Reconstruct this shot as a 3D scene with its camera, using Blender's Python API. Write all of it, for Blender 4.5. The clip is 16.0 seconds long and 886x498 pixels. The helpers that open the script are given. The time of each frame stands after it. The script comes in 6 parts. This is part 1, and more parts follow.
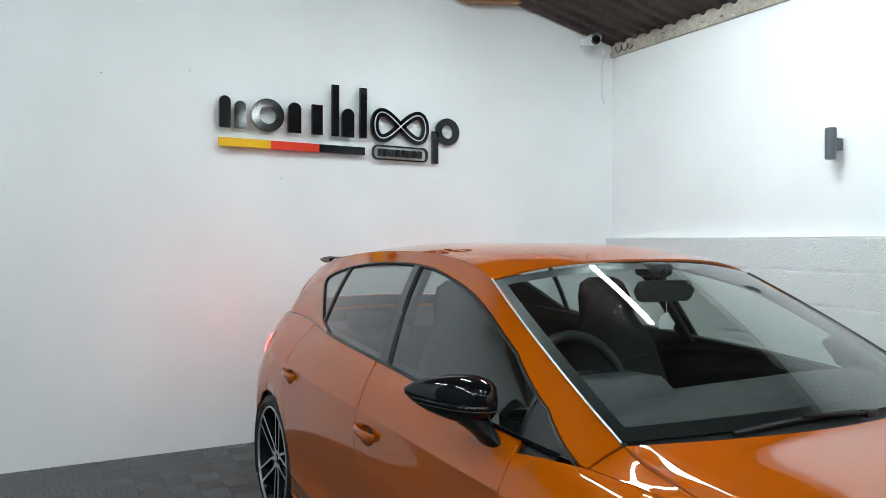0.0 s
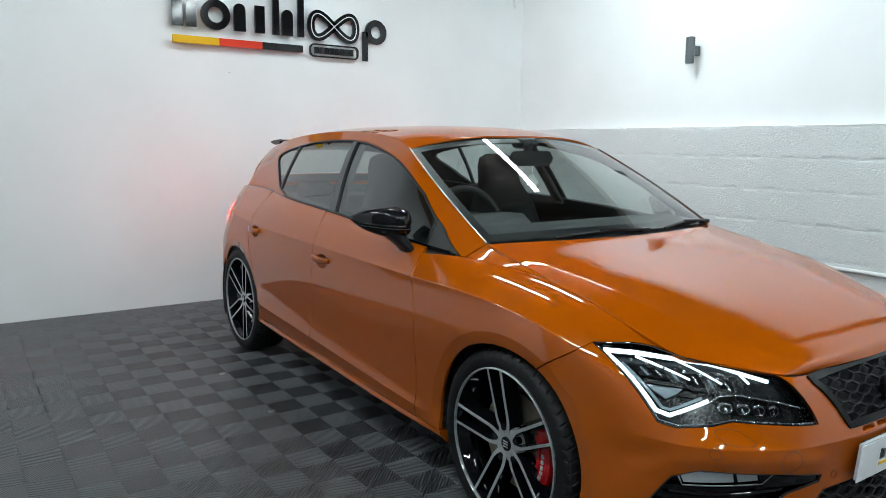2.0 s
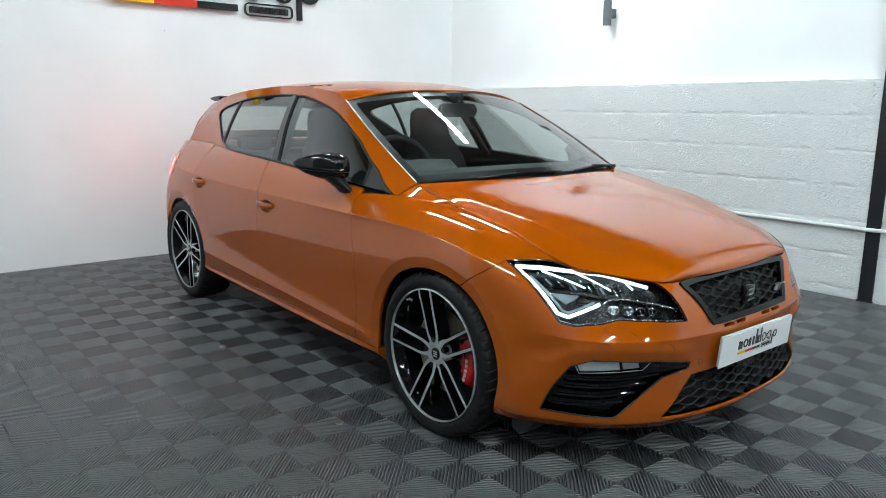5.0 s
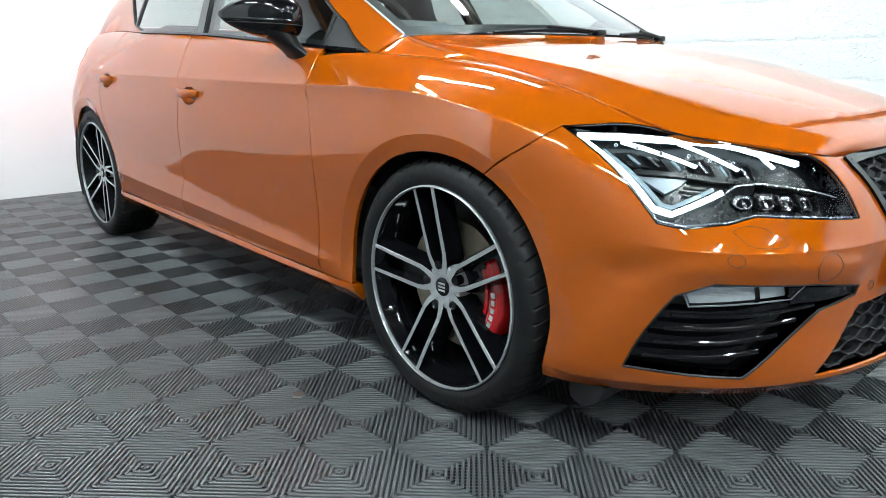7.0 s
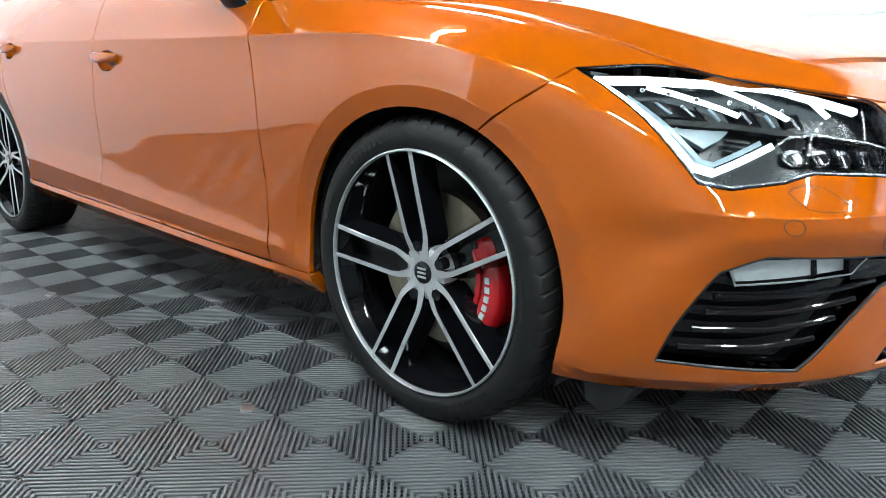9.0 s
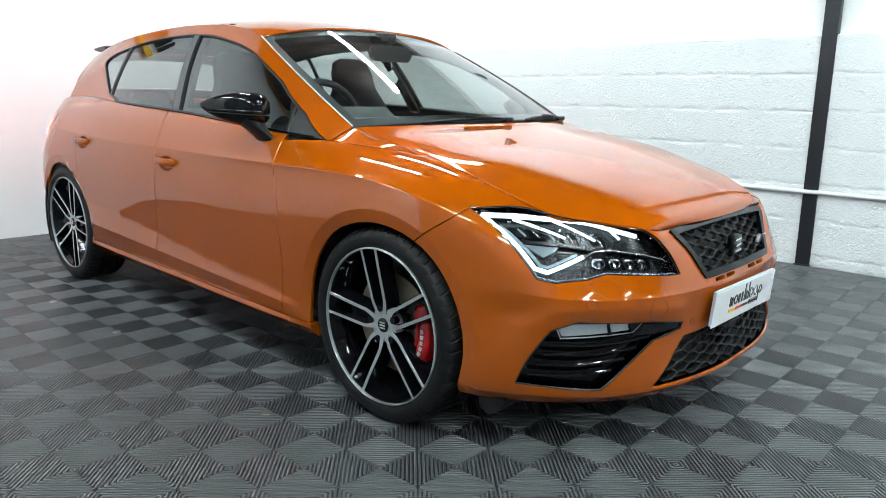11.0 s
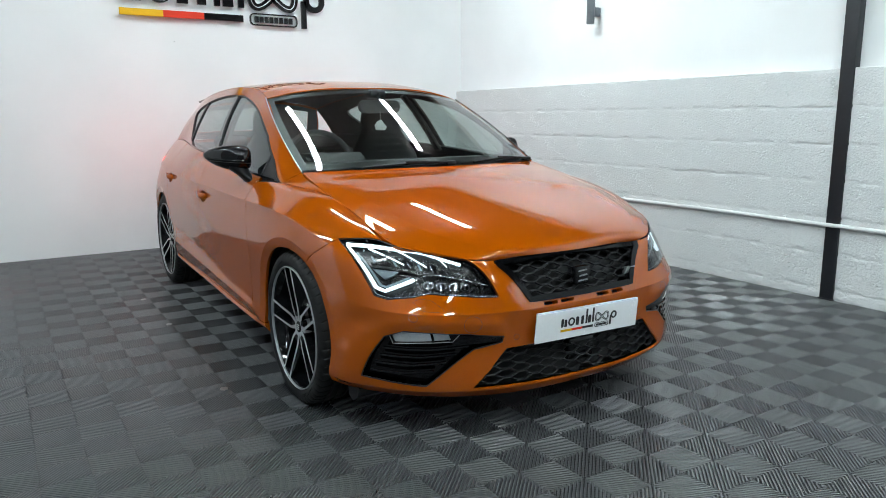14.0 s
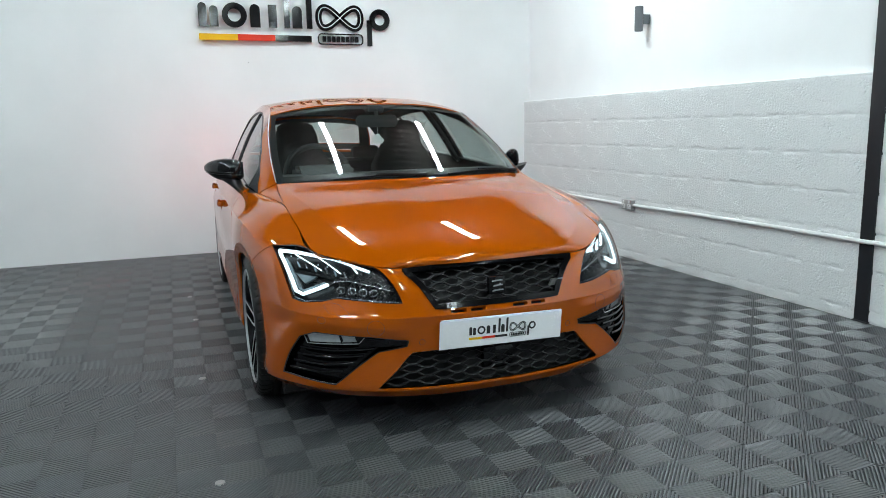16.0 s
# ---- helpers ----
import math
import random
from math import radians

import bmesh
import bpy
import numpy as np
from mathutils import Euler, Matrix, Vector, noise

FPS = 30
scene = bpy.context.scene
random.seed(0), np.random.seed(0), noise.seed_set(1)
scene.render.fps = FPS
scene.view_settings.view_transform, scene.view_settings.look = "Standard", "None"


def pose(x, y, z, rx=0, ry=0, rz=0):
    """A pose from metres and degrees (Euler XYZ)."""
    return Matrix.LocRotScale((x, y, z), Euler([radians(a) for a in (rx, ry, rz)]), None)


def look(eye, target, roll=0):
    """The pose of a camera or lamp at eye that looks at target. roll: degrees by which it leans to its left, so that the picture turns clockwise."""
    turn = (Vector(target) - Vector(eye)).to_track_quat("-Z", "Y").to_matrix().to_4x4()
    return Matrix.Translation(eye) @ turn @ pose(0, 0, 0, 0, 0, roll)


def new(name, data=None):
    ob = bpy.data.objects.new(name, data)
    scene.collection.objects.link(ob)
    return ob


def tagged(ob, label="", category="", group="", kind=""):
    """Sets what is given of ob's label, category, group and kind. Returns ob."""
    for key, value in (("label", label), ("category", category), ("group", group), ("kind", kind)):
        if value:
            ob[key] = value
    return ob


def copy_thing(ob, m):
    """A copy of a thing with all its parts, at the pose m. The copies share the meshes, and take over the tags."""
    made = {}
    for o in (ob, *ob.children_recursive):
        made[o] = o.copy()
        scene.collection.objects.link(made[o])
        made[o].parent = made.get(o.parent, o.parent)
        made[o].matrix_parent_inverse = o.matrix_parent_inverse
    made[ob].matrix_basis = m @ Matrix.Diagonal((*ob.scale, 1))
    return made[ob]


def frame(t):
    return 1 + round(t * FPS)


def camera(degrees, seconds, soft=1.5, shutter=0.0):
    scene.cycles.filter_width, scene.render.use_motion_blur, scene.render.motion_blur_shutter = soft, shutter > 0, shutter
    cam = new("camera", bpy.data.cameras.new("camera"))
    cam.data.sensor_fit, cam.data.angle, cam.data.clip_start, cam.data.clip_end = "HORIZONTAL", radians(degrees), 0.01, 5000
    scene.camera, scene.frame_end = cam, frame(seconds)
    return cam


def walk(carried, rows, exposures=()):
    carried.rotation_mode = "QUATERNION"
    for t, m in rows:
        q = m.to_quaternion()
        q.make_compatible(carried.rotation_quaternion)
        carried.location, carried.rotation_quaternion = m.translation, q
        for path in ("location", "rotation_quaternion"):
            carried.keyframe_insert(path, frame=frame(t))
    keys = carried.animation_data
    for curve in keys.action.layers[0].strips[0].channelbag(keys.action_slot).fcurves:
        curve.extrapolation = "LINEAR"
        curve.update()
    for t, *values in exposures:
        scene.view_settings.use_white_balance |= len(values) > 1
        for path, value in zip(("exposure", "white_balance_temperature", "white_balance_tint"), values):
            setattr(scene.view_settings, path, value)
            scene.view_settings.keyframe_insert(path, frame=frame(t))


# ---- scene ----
cam = camera(63.8, 16.0, soft=0.9)
PATH = [
    (0, (-1.807, -0.87, 1.392), (-0.839, 0.88, 1.38), 0.2),
    (0.5, (-1.944, -1.094, 1.352), (-0.939, 0.632, 1.243), 0.2),
    (1, (-2.067, -1.318, 1.327), (-1.016, 0.373, 1.138), 0.3),
    (1.5, (-2.171, -1.525, 1.314), (-1.082, 0.134, 1.07), 0.4),
    (2, (-2.297, -1.717, 1.306), (-1.169, -0.091, 1.013), 0.5),
    (2.5, (-2.401, -1.886, 1.306), (-1.233, -0.295, 0.979), 0.5),
    (3, (-2.504, -2.045, 1.305), (-1.304, -0.481, 0.966), 0.6),
    (3.5, (-2.581, -2.143, 1.306), (-1.362, -0.595, 0.963), 0.7),
    (6, (-2.274, -1.703, 1.095), (-0.992, -0.234, 0.647), 0.0),
    (6.5, (-2.113, -1.465, 0.975), (-0.82, -0.018, 0.491), -0.2),
    (7, (-1.991, -1.254, 0.865), (-0.684, 0.173, 0.36), -0.2),
    (7.5, (-1.89, -1.101, 0.778), (-0.549, 0.291, 0.266), -0.3),
    (8, (-1.837, -0.992, 0.733), (-0.445, 0.348, 0.217), -0.4),
    (8.5, (-1.82, -0.953, 0.723), (-0.403, 0.361, 0.208), -0.4),
    (11, (-2.339, -1.624, 1.046), (-0.895, -0.304, 0.63), 0.8),
    (11.5, (-2.372, -1.838, 1.104), (-0.946, -0.486, 0.735), 0.5),
    (12, (-2.339, -2.047, 1.136), (-0.966, -0.639, 0.77), 0.5),
    (12.5, (-2.264, -2.24, 1.145), (-0.969, -0.76, 0.781), 0.2),
    (13, (-2.155, -2.426, 1.176), (-0.942, -0.88, 0.808), 0.0),
    (13.5, (-2.003, -2.604, 1.181), (-0.867, -0.999, 0.814), -0.2),
    (14, (-1.86, -2.753, 1.19), (-0.813, -1.089, 0.821), -0.4),
    (14.5, (-1.708, -2.886, 1.196), (-0.735, -1.176, 0.838), -0.6),
    (15, (-1.528, -3.02, 1.208), (-0.646, -1.26, 0.857), -0.8),
    (15.5, (-1.341, -3.145, 1.199), (-0.551, -1.34, 0.855), -1.0),
    (16, (-1.151, -3.256, 1.203), (-0.456, -1.412, 0.863), -1.2),
]
walk(cam, [(t, look(eye, target, roll)) for t, eye, target, roll in PATH],
     exposures=[(0, -.36), (2, -.3), (3.5, -.16), (6, .18), (7, .76), (8.5, 1.08), (11, .42), (11.5, .2), (12, .06), (12.5, 0), (14, -.12), (16, -.18)])

# ---- world and light ----
world = bpy.data.worlds.new("world")
scene.world = world
world.use_nodes = True
world.node_tree.nodes["Background"].inputs[0].default_value = (0.75, 0.82, 0.9, 1)
world.node_tree.nodes["Background"].inputs[1].default_value = 0.02
scene.view_settings.exposure = 0.0
TUBE = 150.0          # brightness of the LED battens

# ---- materials ----
def node_mat(name):
    m = bpy.data.materials.new(name)
    m.use_nodes = True
    return m, m.node_tree.nodes, m.node_tree.links, m.node_tree.nodes["Principled BSDF"]


def plain(name, colour, rough=0.5, metal=0.0, coat=0.0, grain=0.0, scale=60.0, bump=0.0, spec=0.5):
    """A surface with a slight two-scale variation of tone and roughness and a fine relief."""
    m, n, l, p = node_mat(name)
    p.inputs["Base Color"].default_value = (*colour, 1)
    p.inputs["Roughness"].default_value = rough
    p.inputs["Metallic"].default_value = metal
    p.inputs["Coat Weight"].default_value = coat
    p.inputs["Coat Roughness"].default_value = 0.03
    p.inputs["Specular IOR Level"].default_value = spec
    if grain or bump:
        tc = n.new("ShaderNodeTexCoord")
        a, b = n.new("ShaderNodeTexNoise"), n.new("ShaderNodeTexNoise")
        a.inputs["Scale"].default_value, b.inputs["Scale"].default_value = scale, scale / 14
        a.inputs["Detail"].default_value = b.inputs["Detail"].default_value = 4
        add = n.new("ShaderNodeMath")
        add.operation = "ADD"
        l.new(tc.outputs["Object"], a.inputs["Vector"]), l.new(tc.outputs["Object"], b.inputs["Vector"])
        l.new(a.outputs["Fac"], add.inputs[0]), l.new(b.outputs["Fac"], add.inputs[1])
        if grain:
            mr = n.new("ShaderNodeMapRange")
            mr.inputs["From Min"].default_value, mr.inputs["From Max"].default_value = 0.6, 1.4
            mr.inputs["To Min"].default_value, mr.inputs["To Max"].default_value = 1 - grain, 1 + grain
            mix = n.new("ShaderNodeVectorMath")
            mix.operation = "SCALE"
            mix.inputs[0].default_value = colour
            l.new(add.outputs[0], mr.inputs["Value"]), l.new(mr.outputs[0], mix.inputs["Scale"])
            l.new(mix.outputs[0], p.inputs["Base Color"])
            mrr = n.new("ShaderNodeMapRange")
            mrr.inputs["From Min"].default_value, mrr.inputs["From Max"].default_value = 0.6, 1.4
            mrr.inputs["To Min"].default_value, mrr.inputs["To Max"].default_value = rough * 0.85, min(1, rough * 1.15)
            l.new(add.outputs[0], mrr.inputs["Value"]), l.new(mrr.outputs[0], p.inputs["Roughness"])
        if bump:
            bn = n.new("ShaderNodeBump")
            bn.inputs["Strength"].default_value = 0.5
            bn.inputs["Distance"].default_value = bump
            l.new(add.outputs[0], bn.inputs["Height"]), l.new(bn.outputs[0], p.inputs["Normal"])
    return m


def paint_mat():
    """Metallic orange lacquer: flakes under a clear coat."""
    m, n, l, p = node_mat("orange_paint")
    tc, v = n.new("ShaderNodeTexCoord"), n.new("ShaderNodeTexVoronoi")
    v.inputs["Scale"].default_value = 1400
    l.new(tc.outputs["Object"], v.inputs["Vector"])
    lay = n.new("ShaderNodeTexNoise")
    lay.inputs["Scale"].default_value = 1.2
    l.new(tc.outputs["Object"], lay.inputs["Vector"])
    ramp = n.new("ShaderNodeValToRGB")
    ramp.color_ramp.elements[0].color, ramp.color_ramp.elements[1].color = (0.34, 0.062, 0.0003, 1), (0.44, 0.091, 0.0005, 1)
    sep = n.new("ShaderNodeSeparateColor")
    l.new(v.outputs["Color"], sep.inputs[0]), l.new(sep.outputs[0], ramp.inputs[0])
    l.new(ramp.outputs[0], p.inputs["Base Color"])
    p.inputs["Metallic"].default_value = 0.25
    p.inputs["Specular IOR Level"].default_value = 0.0
    p.inputs["Specular Tint"].default_value = (1.0, 0.36, 0.03, 1)
    p.inputs["Roughness"].default_value = 0.50
    p.inputs["Coat Weight"].default_value = 1.0
    p.inputs["Coat Roughness"].default_value = 0.004
    p.inputs["Coat IOR"].default_value = 1.62
    return m


def glass_mat(name, tint, ior=1.45, rough=0.0):
    """Thin pane: clear with a tint, mirror-like at a slant."""
    m, n, l, p = node_mat(name)
    n.remove(p)
    tr, gl, mix = n.new("ShaderNodeBsdfTransparent"), n.new("ShaderNodeBsdfGlossy"), n.new("ShaderNodeMixShader")
    lw, pw, mad = n.new("ShaderNodeLayerWeight"), n.new("ShaderNodeMath"), n.new("ShaderNodeMath")
    tr.inputs[0].default_value = (*tint, 1)
    gl.inputs["Roughness"].default_value = rough
    lw.inputs["Blend"].default_value = 0.5
    pw.operation, mad.operation = "POWER", "MULTIPLY_ADD"
    pw.inputs[1].default_value = 4.2
    low = 2 * ((ior - 1) / (ior + 1)) ** 2
    mad.inputs[1].default_value, mad.inputs[2].default_value = 1 - low, low
    l.new(lw.outputs["Facing"], pw.inputs[0]), l.new(pw.outputs[0], mad.inputs[0]), l.new(mad.outputs[0], mix.inputs[0])
    l.new(tr.outputs[0], mix.inputs[1]), l.new(gl.outputs[0], mix.inputs[2])
    l.new(mix.outputs[0], n["Material Output"].inputs["Surface"])
    return m


def glow_mat(name, colour, strength):
    m, n, l, p = node_mat(name)
    p.inputs["Base Color"].default_value = (0.8, 0.8, 0.8, 1)
    p.inputs["Emission Color"].default_value = (*colour, 1)
    p.inputs["Emission Strength"].default_value = strength
    return m


def wall_mat(name, colour, coarse):
    """Painted masonry: matt white with faint stains, roller grain and, on block, pits."""
    m, n, l, p = node_mat(name)
    tc = n.new("ShaderNodeTexCoord")
    stain, grain, pits = n.new("ShaderNodeTexNoise"), n.new("ShaderNodeTexNoise"), n.new("ShaderNodeTexVoronoi")
    stain.inputs["Scale"].default_value, stain.inputs["Detail"].default_value = 1.3, 5
    grain.inputs["Scale"].default_value, grain.inputs["Detail"].default_value = 70, 6
    pits.inputs["Scale"].default_value = 58
    chips = n.new("ShaderNodeTexNoise")
    chips.inputs["Scale"].default_value, chips.inputs["Detail"].default_value = 55, 3
    for t in (stain, grain, pits, chips):
        l.new(tc.outputs["Object"], t.inputs["Vector"])
    ramp = n.new("ShaderNodeValToRGB")
    ramp.color_ramp.elements[0].position, ramp.color_ramp.elements[1].position = 0.3, 0.7
    ramp.color_ramp.elements[0].color = (*(c * 0.93 for c in colour), 1)
    ramp.color_ramp.elements[1].color = (*colour, 1)
    l.new(stain.outputs["Fac"], ramp.inputs[0]), l.new(ramp.outputs[0], p.inputs["Base Color"])
    p.inputs["Roughness"].default_value = 0.62 if coarse else 0.5
    hgt = n.new("ShaderNodeMath")
    hgt.operation = "MULTIPLY_ADD"
    pr = n.new("ShaderNodeMapRange")
    pr.inputs["From Min"].default_value, pr.inputs["From Max"].default_value = 0.10, 0.26
    # open pores, in patches
    patchy, some = n.new("ShaderNodeTexNoise"), n.new("ShaderNodeMath")
    patchy.inputs["Scale"].default_value, patchy.inputs["Detail"].default_value = 5, 3
    l.new(tc.outputs["Object"], patchy.inputs["Vector"])
    some.operation = "MULTIPLY_ADD"
    some.inputs[1].default_value, some.inputs[2].default_value = -1.3, 0.80
    l.new(patchy.outputs["Fac"], some.inputs[0])
    pore = n.new("ShaderNodeMath")
    pore.operation = "ADD"
    l.new(pits.outputs["Distance"], pore.inputs[0]), l.new(some.outputs[0], pore.inputs[1])
    low = n.new("ShaderNodeMath")
    low.operation = "MINIMUM"
    l.new(pore.outputs[0], low.inputs[0]), l.new(chips.outputs["Fac"], low.inputs[1])
    l.new((low if coarse else chips).outputs[0], pr.inputs["Value"])
    hgt.inputs[1].default_value = 1.0 if coarse else 0.0
    l.new(pr.outputs[0], hgt.inputs[0]), l.new(grain.outputs["Fac"], hgt.inputs[2])
    b = n.new("ShaderNodeBump")
    b.inputs["Strength"].default_value = 0.9 if coarse else 0.25
    b.inputs["Distance"].default_value = 0.006 if coarse else 0.0003
    l.new(hgt.outputs[0], b.inputs["Height"]), l.new(b.outputs[0], p.inputs["Normal"])
    return m


M = dict(
    paint=paint_mat(),
    gloss_black=plain("gloss_black", (0.004, 0.004, 0.005), 0.06, grain=0.1, scale=30, spec=0.4),
    satin_black=plain("satin_black", (0.008, 0.008, 0.009), 0.34, grain=0.2, scale=200, bump=0.0003, spec=0.3),
    trim=plain("trim_black", (0.01, 0.01, 0.011), 0.55, grain=0.2, scale=400, bump=0.0004),
    rubber=plain("tyre_rubber", (0.008, 0.008, 0.0085), 0.55, grain=0.25, scale=180, bump=0.0005, spec=0.25),
    alloy=plain("cut_alloy", (0.52, 0.53, 0.54), 0.30, metal=0.6, grain=0.06, scale=500),
    chrome=plain("chrome", (0.8, 0.81, 0.83), 0.08, metal=1.0, grain=0.04, scale=90),
    red=plain("red_enamel", (0.55, 0.008, 0.012), 0.22, coat=0.8, grain=0.12, scale=80, bump=0.0005),
    iron=plain("brake_iron", (0.30, 0.26, 0.20), 0.42, metal=0.9, grain=0.25, scale=70, bump=0.0004),
    silver=plain("silver_letter", (0.6, 0.6, 0.6), 0.35, metal=0.6, grain=0.05, scale=200),
    cabin=plain("cabin_plastic", (0.016, 0.017, 0.018), 0.6, grain=0.2, scale=300, bump=0.0006),
    fabric=plain("seat_fabric", (0.020, 0.020, 0.021), 0.9, grain=0.3, scale=500, bump=0.0008),
    windscreen=glass_mat("windscreen_glass", (0.84, 0.90, 0.88), 1.52),
    side_glass=glass_mat("side_glass", (0.58, 0.66, 0.64), 1.72),
    lens=glass_mat("lamp_lens", (0.97, 0.98, 0.98), 1.08),
    reflector=plain("lamp_reflector", (0.34, 0.35, 0.37), 0.26, metal=1.0, grain=0.10, scale=120, bump=0.003),
    lamp_dark=plain("lamp_housing", (0.010, 0.011, 0.012), 0.22, grain=0.2, scale=120, spec=0.4),
    drl=glow_mat("light_guide", (0.70, 0.92, 1.0), 2.0),
    guide_off=plain("light_guide_edge", (0.20, 0.25, 0.28), 0.2, grain=0.05, scale=200),
    fog_chrome=plain("fog_reflector", (0.74, 0.76, 0.78), 0.20, metal=0.6, grain=0.10, scale=90, bump=0.004),
    mesh_black=plain("grille_mesh_black", (0.008, 0.008, 0.009), 0.45, spec=0.18, grain=0.1, scale=200),
    frame_black=plain("frame_black", (0.003, 0.003, 0.0035), 0.10, grain=0.1, scale=30, spec=0.16),
    pillar_gloss=plain("pillar_gloss", (0.012, 0.013, 0.014), 0.05, grain=0.05, scale=30, spec=0.9),
    tail=glow_mat("tail_lens", (1.0, 0.012, 0.010), 20.0),
    plate=plain("plate_white", (0.82, 0.83, 0.84), 0.25, coat=0.6, grain=0.03, scale=90),
    ink=plain("ink_black", (0.008, 0.008, 0.008), 0.3, coat=0.5, grain=0.1, scale=120),
    yellow=plain("yellow_acrylic", (0.80, 0.46, 0.003), 0.45, spec=0.3, coat=0.0, grain=0.05, scale=60),
    vermilion=plain("red_acrylic", (0.72, 0.035, 0.008), 0.45, spec=0.3, coat=0.0, grain=0.05, scale=60),
    sign_black=plain("black_acrylic", (0.006, 0.006, 0.007), 0.09, spec=0.35, grain=0.05, scale=60),
    acrylic_edge=plain("clear_acrylic", (0.62, 0.66, 0.68), 0.15, coat=0.5, grain=0.05, scale=60),
    plaster=wall_mat("plaster_white", (0.87, 0.885, 0.89), False),
    block=wall_mat("block_white", (0.72, 0.735, 0.74), True),
    dark_surround=plain("dark_surround_grey", (0.15, 0.154, 0.16), 0.6, grain=0.2, scale=6, bump=0.001),
    post=plain("post_black", (0.014, 0.015, 0.019), 0.5, grain=0.3, scale=40, bump=0.0006),
    pvc=plain("white_pvc", (0.78, 0.79, 0.79), 0.35, grain=0.06, scale=60),
    steel=plain("brushed_steel", (0.45, 0.45, 0.44), 0.35, metal=1.0, grain=0.1, scale=300),
    grey_lamp=plain("lamp_grey", (0.13, 0.14, 0.15), 0.45, metal=0.5, grain=0.1, scale=120),
    roof_sheet=plain("corrugated_sheet", (0.15, 0.125, 0.115), 0.7, grain=0.35, scale=30, bump=0.001),
    timber=plain("rafter_timber", (0.34, 0.17, 0.07), 0.7, grain=0.4, scale=24, bump=0.001),
    old_beam=plain("old_beam", (0.42, 0.38, 0.32), 0.75, grain=0.45, scale=26, bump=0.001),
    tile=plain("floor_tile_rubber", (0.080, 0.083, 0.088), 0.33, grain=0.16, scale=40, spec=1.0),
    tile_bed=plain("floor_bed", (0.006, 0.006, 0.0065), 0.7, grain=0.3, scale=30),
    card=plain("air_freshener_card", (0.7, 0.72, 0.7), 0.7, grain=0.1, scale=80),
    tube=glow_mat("led_batten", (0.83, 0.97, 1.0), TUBE),
)

# ---- building helpers ----
def mesh_of(name, verts, faces, mats, smooth=False, normals=None, face_mats=None):
    me = bpy.data.meshes.new(name)
    me.from_pydata([tuple(v) for v in verts], [], [tuple(f) for f in faces])
    for mt in mats if isinstance(mats, (list, tuple)) else [mats]:
        me.materials.append(mt)
    if face_mats is not None:
        me.polygons.foreach_set("material_index", face_mats)
    if smooth:
        me.polygons.foreach_set("use_smooth", [True] * len(me.polygons))
    me.update()
    if normals is not None:
        me.normals_split_custom_set_from_vertices([tuple(n) for n in normals])
    return me


def piece(name, me, parent=None, label="", m=None):
    ob = new(name, me)
    if parent is not None:
        ob.parent = parent
    if m is not None:
        ob.matrix_basis = m
    return tagged(ob, label)


def part(name, bm, material, parent=None, label="", smooth=False, m=None):
    """Links a bmesh as one mesh object under a thing or part."""
    me = bpy.data.meshes.new(name)
    bmesh.ops.recalc_face_normals(bm, faces=bm.faces)
    bm.to_mesh(me)
    bm.free()
    me.materials.append(material)
    if smooth:
        me.polygons.foreach_set("use_smooth", [True] * len(me.polygons))
        me.set_sharp_from_angle(angle=radians(35))
    return piece(name, me, parent, label, m)


def box_bm(x0, x1, y0, y1, z0, z1, bevel=0.0, bm=None, seg=2):
    bm = bm or bmesh.new()
    vs = bmesh.ops.create_cube(bm, size=1, matrix=Matrix.LocRotScale(((x0 + x1) / 2, (y0 + y1) / 2, (z0 + z1) / 2), None, (x1 - x0, y1 - y0, z1 - z0)))["verts"]
    if bevel:
        es = list({e for v in vs for e in v.link_edges})
        bmesh.ops.bevel(bm, geom=es, offset=bevel, segments=seg, affect="EDGES", profile=0.5)
    return bm


def rod_bm(points, radius, sides=12, bm=None, cap=True):
    """A round rod along points; radius may be a number or one for each point."""
    bm = bm or bmesh.new()
    pts = [Vector(p) for p in points]
    rad = radius if isinstance(radius, (list, tuple)) else [radius] * len(pts)
    rings, up = [], None
    for i, p in enumerate(pts):
        d = (pts[min(i + 1, len(pts) - 1)] - pts[max(i - 1, 0)]).normalized()
        if up is None:
            up = d.orthogonal().normalized()
        up = (up - d * up.dot(d)).normalized()
        side = d.cross(up)
        rings.append([bm.verts.new(p + (up * math.cos(a) + side * math.sin(a)) * rad[i]) for a in np.linspace(0, 2 * math.pi, sides, endpoint=False)])
    for a, b in zip(rings, rings[1:]):
        for k in range(sides):
            bm.faces.new((a[k], a[(k + 1) % sides], b[(k + 1) % sides], b[k]))
    if cap:
        bm.faces.new(rings[0][::-1]), bm.faces.new(rings[-1])
    return bm


def lathe_bm(profile, sides=48, bm=None, closed=False, axis="x"):
    """Turns a profile of (along, radius) round an axis through the origin."""
    bm = bm or bmesh.new()
    rings = []
    for s, r in profile:
        ring = []
        for a in np.linspace(0, 2 * math.pi, sides, endpoint=False):
            c, q = r * math.cos(a), r * math.sin(a)
            ring.append(bm.verts.new((s, c, q) if axis == "x" else (c, q, s)))
        rings.append(ring)
    pairs = list(zip(rings, rings[1:])) + ([(rings[-1], rings[0])] if closed else [])
    for a, b in pairs:
        for k in range(sides):
            bm.faces.new((a[k], a[(k + 1) % sides], b[(k + 1) % sides], b[k]))
    return bm


